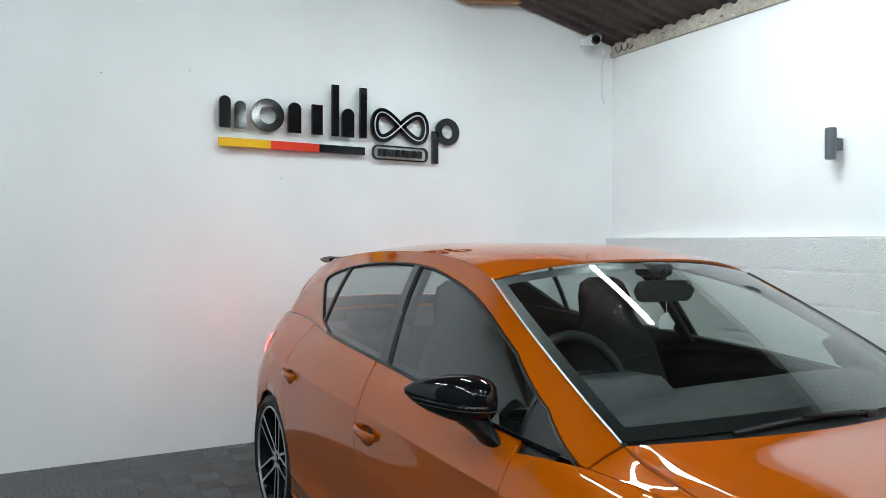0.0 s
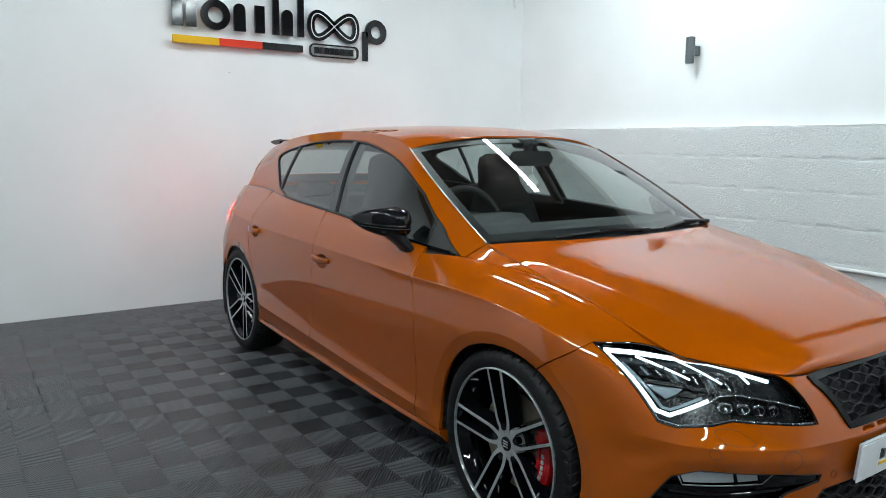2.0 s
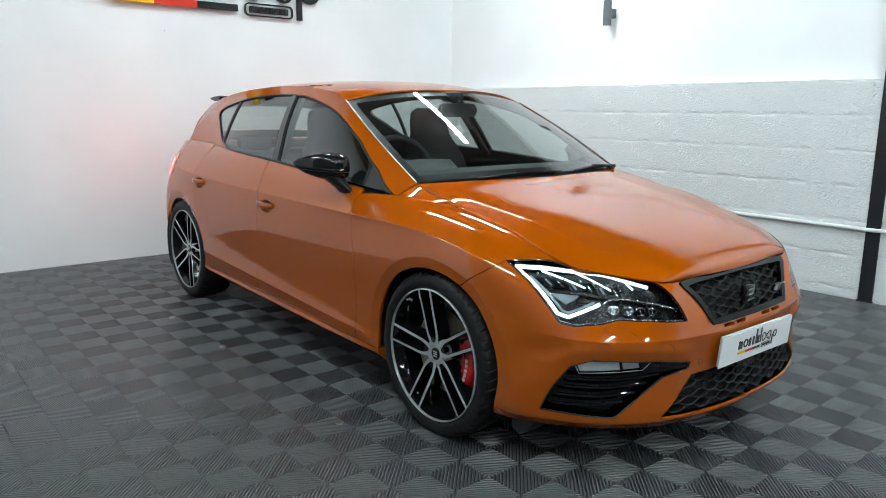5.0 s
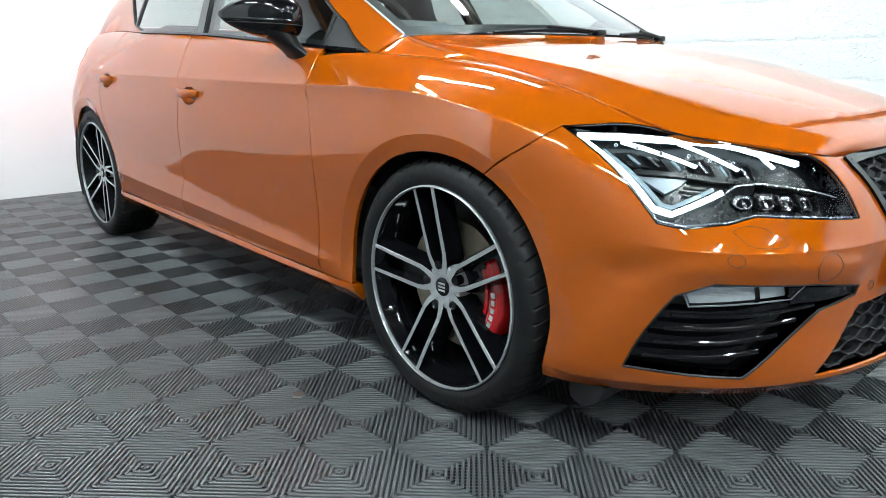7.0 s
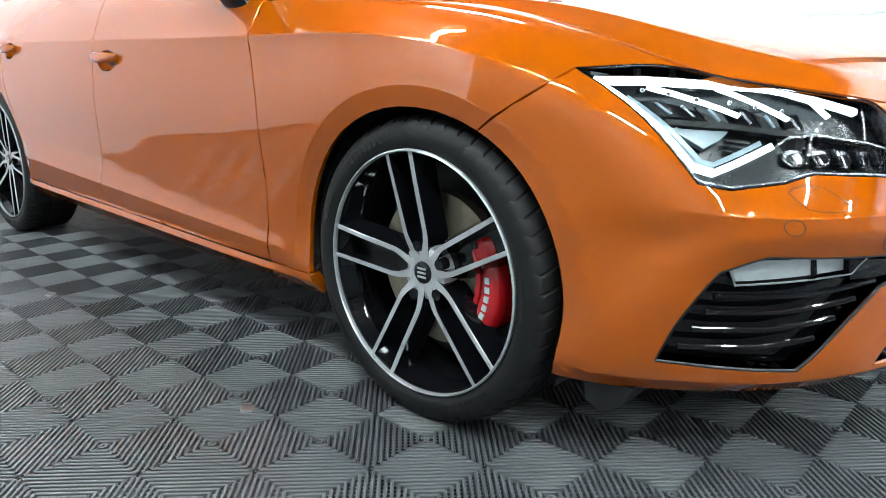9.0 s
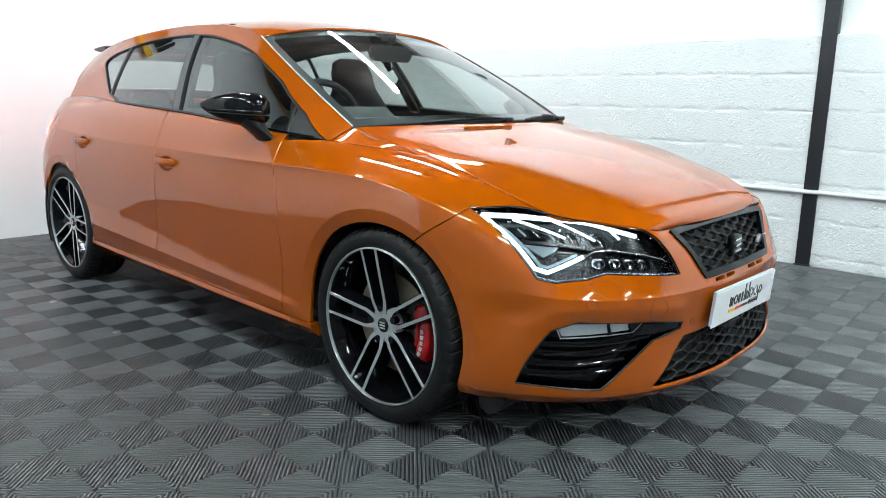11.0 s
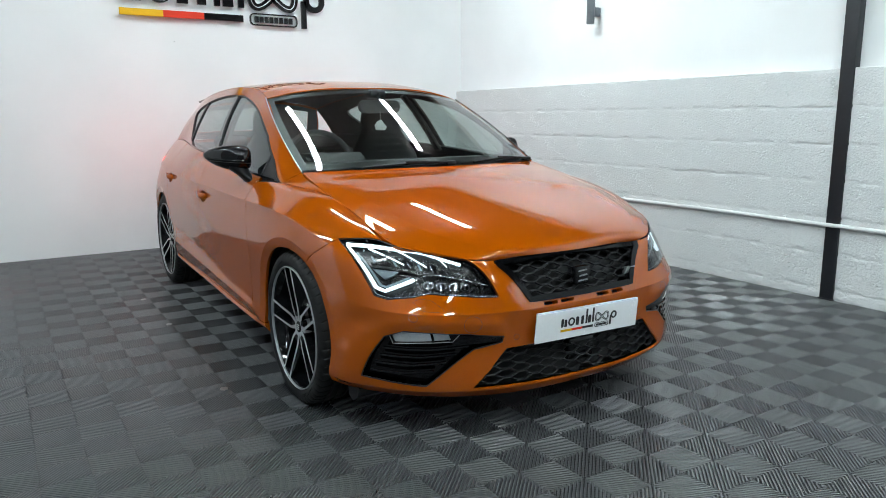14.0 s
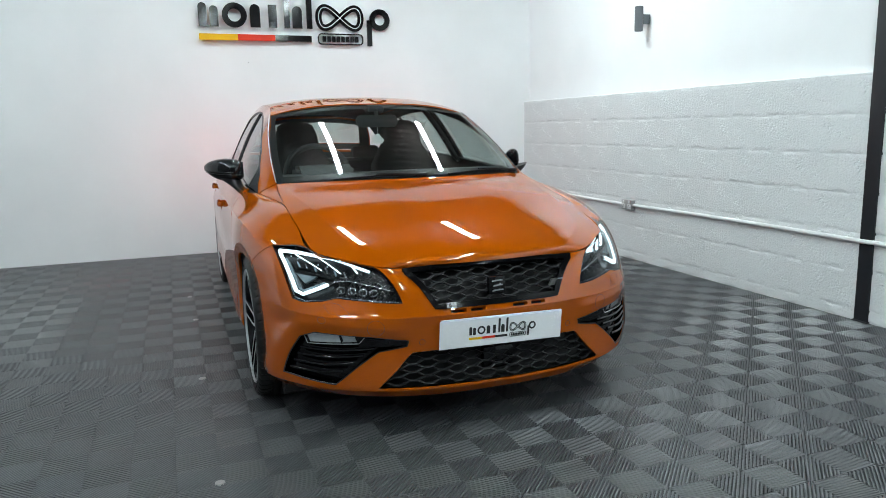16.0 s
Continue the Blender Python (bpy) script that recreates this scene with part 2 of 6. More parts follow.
def prism_bm(outline, d0, d1, plane="xz", bm=None, bevel=0.0):
    """A flat outline pushed from d0 to d1 along the third axis."""
    bm = bm or bmesh.new()
    put = {"xz": lambda a, b, d: (a, d, b), "yz": lambda a, b, d: (d, a, b), "xy": lambda a, b, d: (a, b, d)}[plane]
    lo = [bm.verts.new(put(a, b, d0)) for a, b in outline]
    hi = [bm.verts.new(put(a, b, d1)) for a, b in outline]
    fs = [bm.faces.new(lo), bm.faces.new(hi[::-1])]
    k = len(lo)
    fs += [bm.faces.new((lo[i], lo[(i + 1) % k], hi[(i + 1) % k], hi[i])) for i in range(k)]
    if bevel:
        bmesh.ops.bevel(bm, geom=list(fs[1].edges) + list(fs[0].edges), offset=bevel, segments=2, affect="EDGES")
    return bm


def thing(name, label, category, group="", kind="", at=(0, 0, 0)):
    ob = new(name)
    ob.empty_display_size = 0.1
    ob.location = at
    return tagged(ob, label, category, group, kind)

# ---- the room ----
BACK, RIGHT, LEFT, NEAR = 4.13, 2.63, -4.6, -8.5
LEDGE, UPPER = 1.46, 2.70
EAVE = 3.10          # underside of the wall plate


def roof_z(x):
    """Height of the roof sheets, falling towards the block wall."""
    return 3.22 + 0.20 * (UPPER - x)


def structure(name, bm, material, label, category, smooth=False):
    return tagged(part(name, bm, material, None, label, smooth), label, category, kind="structure")


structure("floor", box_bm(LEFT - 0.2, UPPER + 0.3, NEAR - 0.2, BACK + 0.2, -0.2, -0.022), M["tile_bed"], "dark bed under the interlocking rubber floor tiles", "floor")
def north_wall_bm():
    """The plastered back wall, standing slightly askew to the block wall."""
    bm = prism_bm([(LEFT - 0.2, -0.2), (UPPER, -0.2), (UPPER, 3.24), (LEFT - 0.2, roof_z(LEFT - 0.2) + 0.02)], BACK, BACK + 0.2)
    for v in bm.verts:
        v.co.y -= 0.018 * (v.co.x - 0.2)
    return bm


structure("wall_north", north_wall_bm(), M["plaster"], "smooth white plastered wall behind the car", "wall")
structure("wall_east_upper", box_bm(UPPER, UPPER + 0.2, NEAR - 0.2, BACK + 0.2, LEDGE - 0.02, EAVE), M["plaster"], "smooth white upper wall above the block dado", "wall")
# unseen closing wall, dark grey in place of the dim room the car mirrors
structure("wall_south", box_bm(LEFT - 0.2, UPPER + 0.2, NEAR - 0.2, NEAR, -0.2, 4.9), M["dark_surround"], "unseen wall closing the showroom, grey to keep reflections dark", "wall")
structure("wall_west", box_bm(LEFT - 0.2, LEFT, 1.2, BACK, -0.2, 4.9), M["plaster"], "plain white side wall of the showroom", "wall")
# unseen panel, added so that bumper and wing reflect a dark open workshop
structure("unseen_west_dark", box_bm(LEFT - 0.2, LEFT, NEAR, 1.198, -0.2, 4.9), M["dark_surround"], "unseen grey panel standing in for the dark open side of the showroom", "wall")

# block dado, ceiling, lights
def ceiling_bm():
    """Corrugated sheets that fall towards the block wall."""
    bm = bmesh.new()
    ys = np.linspace(NEAR - .2, BACK + .2, int((BACK - NEAR + .4) / .146 * 8))
    x0, x1 = LEFT - .2, UPPER + .12
    lo = [(bm.verts.new((x0, y, roof_z(x0) + .03 * math.sin(y / .146 * 2 * math.pi))), bm.verts.new((x1, y, roof_z(x1) + .03 * math.sin(y / .146 * 2 * math.pi)))) for y in ys]
    for a, b in zip(lo, lo[1:]):
        bm.faces.new((a[0], b[0], b[1], a[1]))
    bmesh.ops.solidify(bm, geom=bm.faces[:], thickness=.01)
    return bm


structure("ceiling", ceiling_bm(), M["roof_sheet"], "grey corrugated fibre-cement roof sheets on timber", "ceiling", True)

# ---- car body surfaces ----
def hermite(t, val, q):
    """Smooth curve through val at knots t, for an array of q (linear beyond the ends)."""
    t, val, q = np.asarray(t, float), np.asarray(val, float), np.asarray(q, float)
    d = np.diff(val, axis=0) / np.diff(t)[:, None]
    m = np.empty_like(val)
    h = np.diff(t)[:, None]
    if len(t) > 3:
        # slopes that keep the bend continuous too
        g = np.diff(t)
        a = np.zeros((len(t), len(t)))
        r = np.zeros_like(val)
        a[0, 0], a[0, 1], r[0] = 2, 1, 3 * d[0]
        a[-1, -1], a[-1, -2], r[-1] = 2, 1, 3 * d[-1]
        for k in range(1, len(t) - 1):
            a[k, k - 1:k + 2] = g[k], 2 * (g[k - 1] + g[k]), g[k - 1]
            r[k] = 3 * (g[k] * d[k - 1] + g[k - 1] * d[k])
        smooth = np.linalg.solve(a, r)
        m[1:-1] = (d[:-1] * h[1:] + d[1:] * h[:-1]) / (h[1:] + h[:-1])
        m[0], m[-1] = d[0], d[-1]
        m = .75 * smooth + .25 * m
    else:
        m[1:-1] = (d[:-1] * h[1:] + d[1:] * h[:-1]) / (h[1:] + h[:-1])
        m[0], m[-1] = d[0], d[-1]
    i = np.clip(np.searchsorted(t, q) - 1, 0, len(t) - 2)
    hh = (t[i + 1] - t[i])[:, None]
    s = ((q - t[i]) / (t[i + 1] - t[i]))[:, None]
    out = np.where(s < 0, val[i] + m[i] * hh * s, np.where(s > 1, val[i + 1] + m[i + 1] * hh * (s - 1), 0))
    k = (2 * s**3 - 3 * s**2 + 1) * val[i] + (s**3 - 2 * s**2 + s) * hh * m[i] + (-2 * s**3 + 3 * s**2) * val[i + 1] + (s**3 - s**2) * hh * m[i + 1]
    return np.where((s < 0) | (s > 1), out, k)


# Design lines of the lower body, bottom lip to hood line / belt: half-width, length, height at
# front centre, grille side, lamp inside, corner, corner side, arch front, axle, door, door, door, rear axle, quarter, rear corner, rear centre.
LOWER_LIP = ((0, -.800, .178), (.26, -.785, .178), (.475, -.715, .178), (.655, -.590, .180), (.775, -.450, .185), (.842, -.300, .190), (.850, 0, .195), (.835, .50, .200), (.830, 1.30, .205), (.830, 2.10, .210), (.835, 2.63, .215), (.800, 3.02, .230), (.66, 3.27, .25), (0, 3.40, .25))
LIP_EDGE = ((0, -.838, .215), (.26, -.822, .215), (.490, -.757, .215), (.685, -.628, .217), (.800, -.482, .222), (.862, -.310, .228), (.876, 0, .240), (.884, .50, .243), (.880, 1.30, .250), (.878, 2.10, .260), (.866, 2.63, .270), (.822, 3.02, .290), (.67, 3.29, .31), (0, 3.43, .32))
LOW_LINE = ((0, -.812, .330), (.26, -.803, .330), (.490, -.750, .330), (.688, -.628, .330), (.802, -.480, .335), (.874, -.290, .345), (.884, 0, .350), (.882, .50, .360), (.880, 1.30, .365), (.878, 2.10, .375), (.878, 2.63, .390), (.838, 3.02, .410), (.69, 3.30, .42), (0, 3.44, .43))
BULGE_LINE = ((0, -.811, .425), (.26, -.804, .427), (.484, -.752, .430), (.670, -.635, .434), (.788, -.485, .442), (.872, -.280, .470), (.892, 0, .500), (.886, .50, .490), (.886, 1.30, .495), (.888, 2.10, .500), (.888, 2.63, .520), (.842, 3.02, .540), (.70, 3.29, .55), (0, 3.43, .56))
BREAK_LINE = ((0, -.818, .498), (.26, -.811, .498), (.485, -.763, .501), (.674, -.643, .505), (.790, -.489, .520), (.857, -.268, .580), (.897, 0, .640), (.894, .50, .630), (.896, 1.30, .635), (.894, 2.10, .640), (.890, 2.63, .650), (.838, 3.00, .680), (.69, 3.26, .69), (0, 3.40, .70))
SHOULDER_LINE = ((0, -.770, .610), (.26, -.763, .608), (.464, -.730, .612), (.650, -.570, .648), (.764, -.432, .672), (.828, -.262, .728), (.866, 0, .790), (.872, .50, .808), (.878, 1.30, .815), (.872, 2.10, .825), (.848, 2.63, .845), (.785, 2.98, .865), (.65, 3.22, .87), (0, 3.37, .87))
BELT_LINE = ((0, -.722, .680), (.27, -.712, .672), (.470, -.690, .684), (.657, -.494, .727), (.674, -.330, .780), (.682, -.180, .826), (.688, 0, .864), (.770, .45, .900), (.786, 1.30, .962), (.756, 2.10, 1.000), (.690, 2.63, 1.026), (.668, 2.98, 1.020), (.60, 3.15, 1.01), (0, 3.28, 1.02))
LINES = (LOWER_LIP, LIP_EDGE, LOW_LINE, BULGE_LINE, BREAK_LINE, SHOULDER_LINE, BELT_LINE)
VK = np.array([0, .05, .17, .30, .42, .59, .79])


def slim(a, share):
    """Draws the body in towards the tail by a share of its width."""
    a[:, 0] *= 1 - share * np.clip((a[:, 1] - .6) / 2.0, 0, 1)
    return a


_rows = []
for line in LINES:
    a = slim(np.array(line, float), .030)
    _rows.append(np.concatenate([a[1:2] * (-1, 1, 1), a, a[-2:-1] * (-1, 1, 1)]))
_step = np.linalg.norm(np.diff(_rows[3], axis=0), axis=1)
UK = np.concatenate([[0], np.cumsum(_step)]) - _step[0]
U_END = UK[-2]
_all = np.concatenate(_rows, axis=1)


def shell(u, v):
    """Point on the lower body; u metres round from the front centre (minus: the driver's side), v up."""
    u, v = np.atleast_1d(np.asarray(u, float)), np.atleast_1d(np.asarray(v, float))
    au = np.abs(u)
    rows = hermite(UK, _all, au).reshape(len(u), len(VK), 3)
    d = np.diff(rows, axis=1) / np.diff(VK)[None, :, None]
    h = np.diff(VK)[None, :, None]
    m = np.empty_like(rows)
    m[:, 1:-1] = (d[:, :-1] * h[:, 1:] + d[:, 1:] * h[:, :-1]) / (h[:, 1:] + h[:, :-1])
    m[:, 0], m[:, -1] = d[:, 0], 1.6 * d[:, -1] - 0.6 * d[:, -2]
    # creases: the tangents below and above a line part where it is sharp
    front, flank = np.clip((UK[5] + .03 - au) / .15, 0, 1), np.clip((au - UK[6] + .1) / .4, 0, 1)
    sharp = np.stack([0 * au, .75 + 0 * au, .0 * flank, 0 * au, .95 * front, .75 * flank, 0 * au], 1)[:, :, None]
    below, above = m.copy(), m.copy()
    below[:, 1:] += (d - m[:, 1:]) * sharp[:, 1:]
    above[:, :-1] += (d - m[:, :-1]) * sharp[:, :-1]
    i = np.clip(np.searchsorted(VK, v) - 1, 0, len(VK) - 2)
    n = np.arange(len(u))
    hh, s = (VK[i + 1] - VK[i])[:, None], ((v - VK[i]) / (VK[i + 1] - VK[i]))[:, None]
    p = (2 * s**3 - 3 * s**2 + 1) * rows[n, i] + (s**3 - 2 * s**2 + s) * hh * above[n, i] + (-2 * s**3 + 3 * s**2) * rows[n, i + 1] + (s**3 - s**2) * hh * below[n, i + 1]
    p += relief(p, v)
    p[:, 0] *= np.where(u < 0, -1, 1)
    return p


LIP = 0.388          # outer radius of the flat lip round a wheel arch


def ramp(x, a, b):
    t = np.clip((x - a) / (b - a), 0, 1)
    return t * t * (3 - 2 * t)


def door_foot(y):
    return .262 + .0123 * (y - .5)


def low_crease(y):
    return .312 + .040 * (y - .5)


FOG_BROW = np.array([(.835, .250), (.815, .330), (.775, .415), (.720, .462), (.640, .472), (.500, .462), (.370, .450)])


def relief(p, v):
    """Pressed lines that stand out of the smooth form: arch lips, door crease, shoulder, brow over the fog intake."""
    x, y, z = np.abs(p[:, 0]), p[:, 1], p[:, 2]
    out = np.zeros_like(p)
    flank = ramp(x, .70, .80)
    for yc in (0.0, 2.631):
        r = np.hypot(y - yc, z - .318)
        out[:, 0] -= .30 * np.maximum(LIP - r, 0) * flank * ramp(z, .20, .34)
    dz = z - low_crease(y)
    s = np.clip((y - .5) / 1.4, 0, 1)
    fade = ramp(y, .36, .52) * ramp(-y, -2.32, -2.16)
    amp, wide = .006 + .014 * s, .030 + .070 * s
    gap = door_foot(y) - .0012
    foot = z - gap
    fall = amp - (amp + .009) * np.clip(-dz / np.maximum(low_crease(y) - gap, .01), 0, 1)
    out[:, 0] += fade * np.where(dz > 0, amp * np.maximum(1 - dz / wide, 0) ** 1.3, np.where(foot > 0, fall, -.5 * np.maximum(foot + .018, 0)))
    dv = v - VK[5]
    amp = .010 * ramp(y, -.20, .25) * ramp(-y, -1.35, -.60)
    out[:, 0] += amp * np.where(dv > 0, np.exp(-np.maximum(dv, 0) / .09), np.exp(np.minimum(dv, 0) / .028))
    front = ramp(-y, .30, .44) * ramp(x, .33, .42)
    if front.any():
        a, b = FOG_BROW[:-1], FOG_BROW[1:]
        q = np.stack([x, z], 1)
        t = np.clip(((q[:, None] - a) * (b - a)).sum(2) / ((b - a) ** 2).sum(1), 0, 1)
        foot = a + (b - a) * t[:, :, None]
        d = np.linalg.norm(q[:, None] - foot, axis=2)
        k = d.argmin(1)
        n = np.arange(len(x))
        e = (b - a)[k]
        s = d[n, k] * np.sign(e[:, 0] * (q[:, 1] - foot[n, k, 1]) - e[:, 1] * (q[:, 0] - foot[n, k, 0]))   # plus: towards the intake
        h = .013 * np.where(s < 0, np.exp(-(np.minimum(s, 0) / .030) ** 2), np.exp(-(np.maximum(s, 0) / .045) ** 2)) * front
        way = np.stack([x * .9, y + .05], 1)
        way /= np.maximum(np.linalg.norm(way, axis=1, keepdims=True), 1e-6)
        out[:, :2] += way * h[:, None]
    return out


# Upper edge of the side: hood line, screen edge, roof rail.
RAIL = slim(np.array([(.688, 0, .866), (.686, .10, .889), (.672, .335, .937), (.667, .42, .985), (.650, .68, 1.120), (.598, 1.00, 1.284), (.570, 1.25, 1.338), (.560, 1.60, 1.364), (.552, 2.00, 1.361), (.548, 2.40, 1.337), (.532, 2.72, 1.298), (.512, 2.95, 1.256)]), .045)
_belt_u = np.linspace(UK[6], UK[12], 160)
_belt = shell(_belt_u, np.full(160, VK[6]))


def rail(y):
    return hermite(RAIL[:, 1], RAIL, np.atleast_1d(np.asarray(y, float)))


def side(y, w):
    """Point on the glasshouse side; y length, w from the belt (0) to the rail (1)."""
    y, w = np.atleast_1d(np.asarray(y, float)), np.atleast_1d(np.asarray(w, float))
    b = np.stack([np.interp(y, _belt[:, 1], _belt[:, k]) for k in range(3)], 1)
    r = rail(y)
    p = b + (r - b) * w[:, None]
    high = np.clip((r[:, 2] - b[:, 2]) / 0.4, 0, 1)
    p[:, 0] += 0.018 * np.sin(np.pi * np.clip(w, 0, 1) ** 1.15) * high
    p[:, 1] = y
    return p


def sider(sgn):
    return lambda y, w: side(y, w) * (sgn, 1, 1)


def crowned(edge, mid, power=2.2, ridge=None):
    """A surface across the car between an edge curve and a centre curve; a -1..1 across, b along."""
    ke, km = np.linspace(0, 1, len(edge)), np.linspace(0, 1, len(mid))

    def f(a, b):
        a, b = np.atleast_1d(np.asarray(a, float)), np.atleast_1d(np.asarray(b, float))
        e, c = hermite(ke, edge, b), hermite(km, mid, b)
        g = np.abs(a)[:, None]
        p = c + (e - c) * np.concatenate([g, g**2, g**power], 1)
        p[:, 0] *= np.where(a < 0, -1, 1)
        if ridge is not None:
            p[:, 2] += ridge(np.abs(a), b)
        return p

    return f


def hood_line(b):
    return np.minimum(0.725 + 0.245 * b, .935)


def hood_ridge(a, b):
    """Two sharp raised lines that run from the screen towards the grille corners."""
    at = hood_line(b)
    fade = (np.clip(b / 0.25, 0, 1) * 0.7 + 0.3) * (1 - .85 * ramp(b, .5, .9))
    return fade * .010 * np.where(a < at, (a / at) ** 2, np.maximum(1 - a, 0) / (1 - at))


HOOD_EDGE = np.array([(.355, -.705, .668), (.470, -.686, .686), (.600, -.568, .712), (.657, -.490, .729), (.674, -.330, .782), (.682, -.180, .828), (.687, 0, .866), (.686, .10, .890), (.680, .23, .916), (.670, .335, .938)])
HOOD_MID = np.array([(0, -.738, .676), (0, -.692, .722), (0, -.62, .758), (0, -.50, .802), (0, -.34, .846), (0, -.16, .882), (0, 0, .908), (0, .07, .922), (0, .13, .934), (0, .185, .948)])
_b = np.linspace(0, 1, len(HOOD_MID))
_w = 1 + 9.0 * (_b < .01) + 4.0 * (_b > .99)
HOOD_MID[:, 1], HOOD_MID[:, 2] = np.polyval(np.polyfit(_b, HOOD_MID[:, 1], 4, w=_w), _b), np.polyval(np.polyfit(_b, HOOD_MID[:, 2], 4, w=_w), _b)
hood = crowned(HOOD_EDGE, HOOD_MID, 2.6, hood_ridge)
_t = np.linspace(0, 1, 9)
SCREEN_EDGE = np.stack([.671 - .073 * _t + .072 * _t * (1 - _t), .345 + .655 * _t, .942 + .342 * _t + .022 * _t * (1 - _t)], 1)
SCREEN_MID = np.stack([0 * _t, .222 + .629 * _t + .074 * _t**2, .957 + .411 * _t - .030 * _t**2], 1)
screen = crowned(SCREEN_EDGE, SCREEN_MID, 2.3)
ROOF_EDGE = rail(np.linspace(1.0, 2.95, 14))
_mid = np.array([(0, .905, 1.341), (0, 1.20, 1.388), (0, 1.60, 1.403), (0, 2.00, 1.401), (0, 2.40, 1.375), (0, 2.70, 1.345), (0, 2.93, 1.316)])
ROOF_MID = hermite(_mid[:, 1], _mid, np.linspace(.925, 2.93, 14))
roof = crowned(ROOF_EDGE, ROOF_MID, 3.0)
HATCH_EDGE = slim(np.array([(.512, 2.95, 1.256), (.572, 3.06, 1.14), (.595, 3.14, 1.02)]), .045)
HATCH_MID = np.array([(0, 2.95, 1.312), (0, 3.19, 1.17), (0, 3.285, 1.022)])
hatch = crowned(HATCH_EDGE, HATCH_MID, 2.6)


def solve_uv(f, want, axes, start):
    """The (u, v) at which f shows the wanted pair of coordinates."""
    want = np.atleast_2d(np.asarray(want, float))
    uv = np.array(np.broadcast_to(start, want.shape), float)
    for _ in range(40):
        p = f(uv[:, 0], uv[:, 1])[:, axes]
        pu = (f(uv[:, 0] + 1e-4, uv[:, 1])[:, axes] - p) * 1e4
        pv = (f(uv[:, 0], uv[:, 1] + 1e-4)[:, axes] - p) * 1e4
        det = pu[:, 0] * pv[:, 1] - pu[:, 1] * pv[:, 0]
        det = np.where(np.abs(det) < 1e-6, 1e-6, det)
        r = want - p
        du = (r[:, 0] * pv[:, 1] - r[:, 1] * pv[:, 0]) / det
        dv = (pu[:, 0] * r[:, 1] - pu[:, 1] * r[:, 0]) / det
        uv += np.clip(np.stack([du, dv], 1), -0.08, 0.08)
        if np.abs(r).max() < 1e-5:
            break
    return uv


_gu, _gv = np.meshgrid(np.linspace(0, U_END, 240), np.linspace(0, VK[6], 40), indexing="ij")
_gp = shell(_gu.ravel(), _gv.ravel())


def near_uv(want, axes, lo, hi):
    ok = (_gu.ravel() >= lo) & (_gu.ravel() <= hi)
    cand = np.flatnonzero(ok)
    best = [cand[np.argmin(((_gp[cand][:, axes] - w) ** 2).sum(1))] for w in np.atleast_2d(want)]
    return np.stack([_gu.ravel()[best], _gv.ravel()[best]], 1)


def on_front(*xz):
    """Places on the front of the body, by half-width and height."""
    want = np.array(xz, float)
    return solve_uv(shell, want, [0, 2], near_uv(want, [0, 2], 0, UK[6]))


def on_flank(*yz):
    """Places on the flank of the body, by length and height."""
    want = np.array(yz, float)
    return solve_uv(shell, want, [1, 2], near_uv(want, [1, 2], UK[5], UK[13]))


def on_side(*yz):
    """Places on the glasshouse side, by length and height."""
    want = np.array(yz, float)
    return solve_uv(side, want, [1, 2], np.stack([want[:, 0], np.full(len(want), 0.5)], 1))


def pressed():
    """Close rows of places along the pressed lines, so that they stay sharp."""
    out = []
    for yc in (0.0, 2.631):
        for r in (LIP - .005, LIP - .0015, LIP + .0015, LIP + .005):
            want = [(yc + r * math.cos(a), .318 + r * math.sin(a)) for a in np.linspace(-.05, math.pi + .05, 80)]
            out.append(on_flank(*want))
    for d in (-.018, -.008, -.002, .002, .008, .02):
        out.append(on_flank(*((y, low_crease(y) + d) for y in np.linspace(.45, 2.2, 70))))
    return np.concatenate(out)


PRESSED = pressed()


def dense(loop, step, closed=True):
    """Divides the edges of a loop of (u, v) so that none is longer than step."""
    loop = np.asarray(loop, float)
    out = []
    ends = np.roll(loop, -1, 0) if closed else loop[1:]
    for a, b in zip(loop, ends):
        n = max(1, int(np.ceil(np.max(np.abs(b - a) / step))))
        out += [a + (b - a) * k / n for k in range(n)]
    if not closed:
        out.append(loop[-1])
    return np.array(out)


def inside(pts, loop):
    x, y = pts[:, 0], pts[:, 1]
    a, b = loop, np.roll(loop, -1, 0)
    res = np.zeros(len(pts), bool)
    for (x0, y0), (x1, y1) in zip(a, b):
        cross = (y0 > y) != (y1 > y)
        if cross.any():
            res ^= cross & (x < (x1 - x0) * (y - y0) / ((y1 - y0) or 1e-12) + x0)
    return res


def normals_of(f, uv, e=1e-3):
    pu = f(uv[:, 0] + e, uv[:, 1]) - f(uv[:, 0] - e, uv[:, 1])
    pv = f(uv[:, 0], uv[:, 1] + e) - f(uv[:, 0], uv[:, 1] - e)
    n = np.cross(pu, pv)
    return n / np.maximum(np.linalg.norm(n, axis=1, keepdims=True), 1e-9)


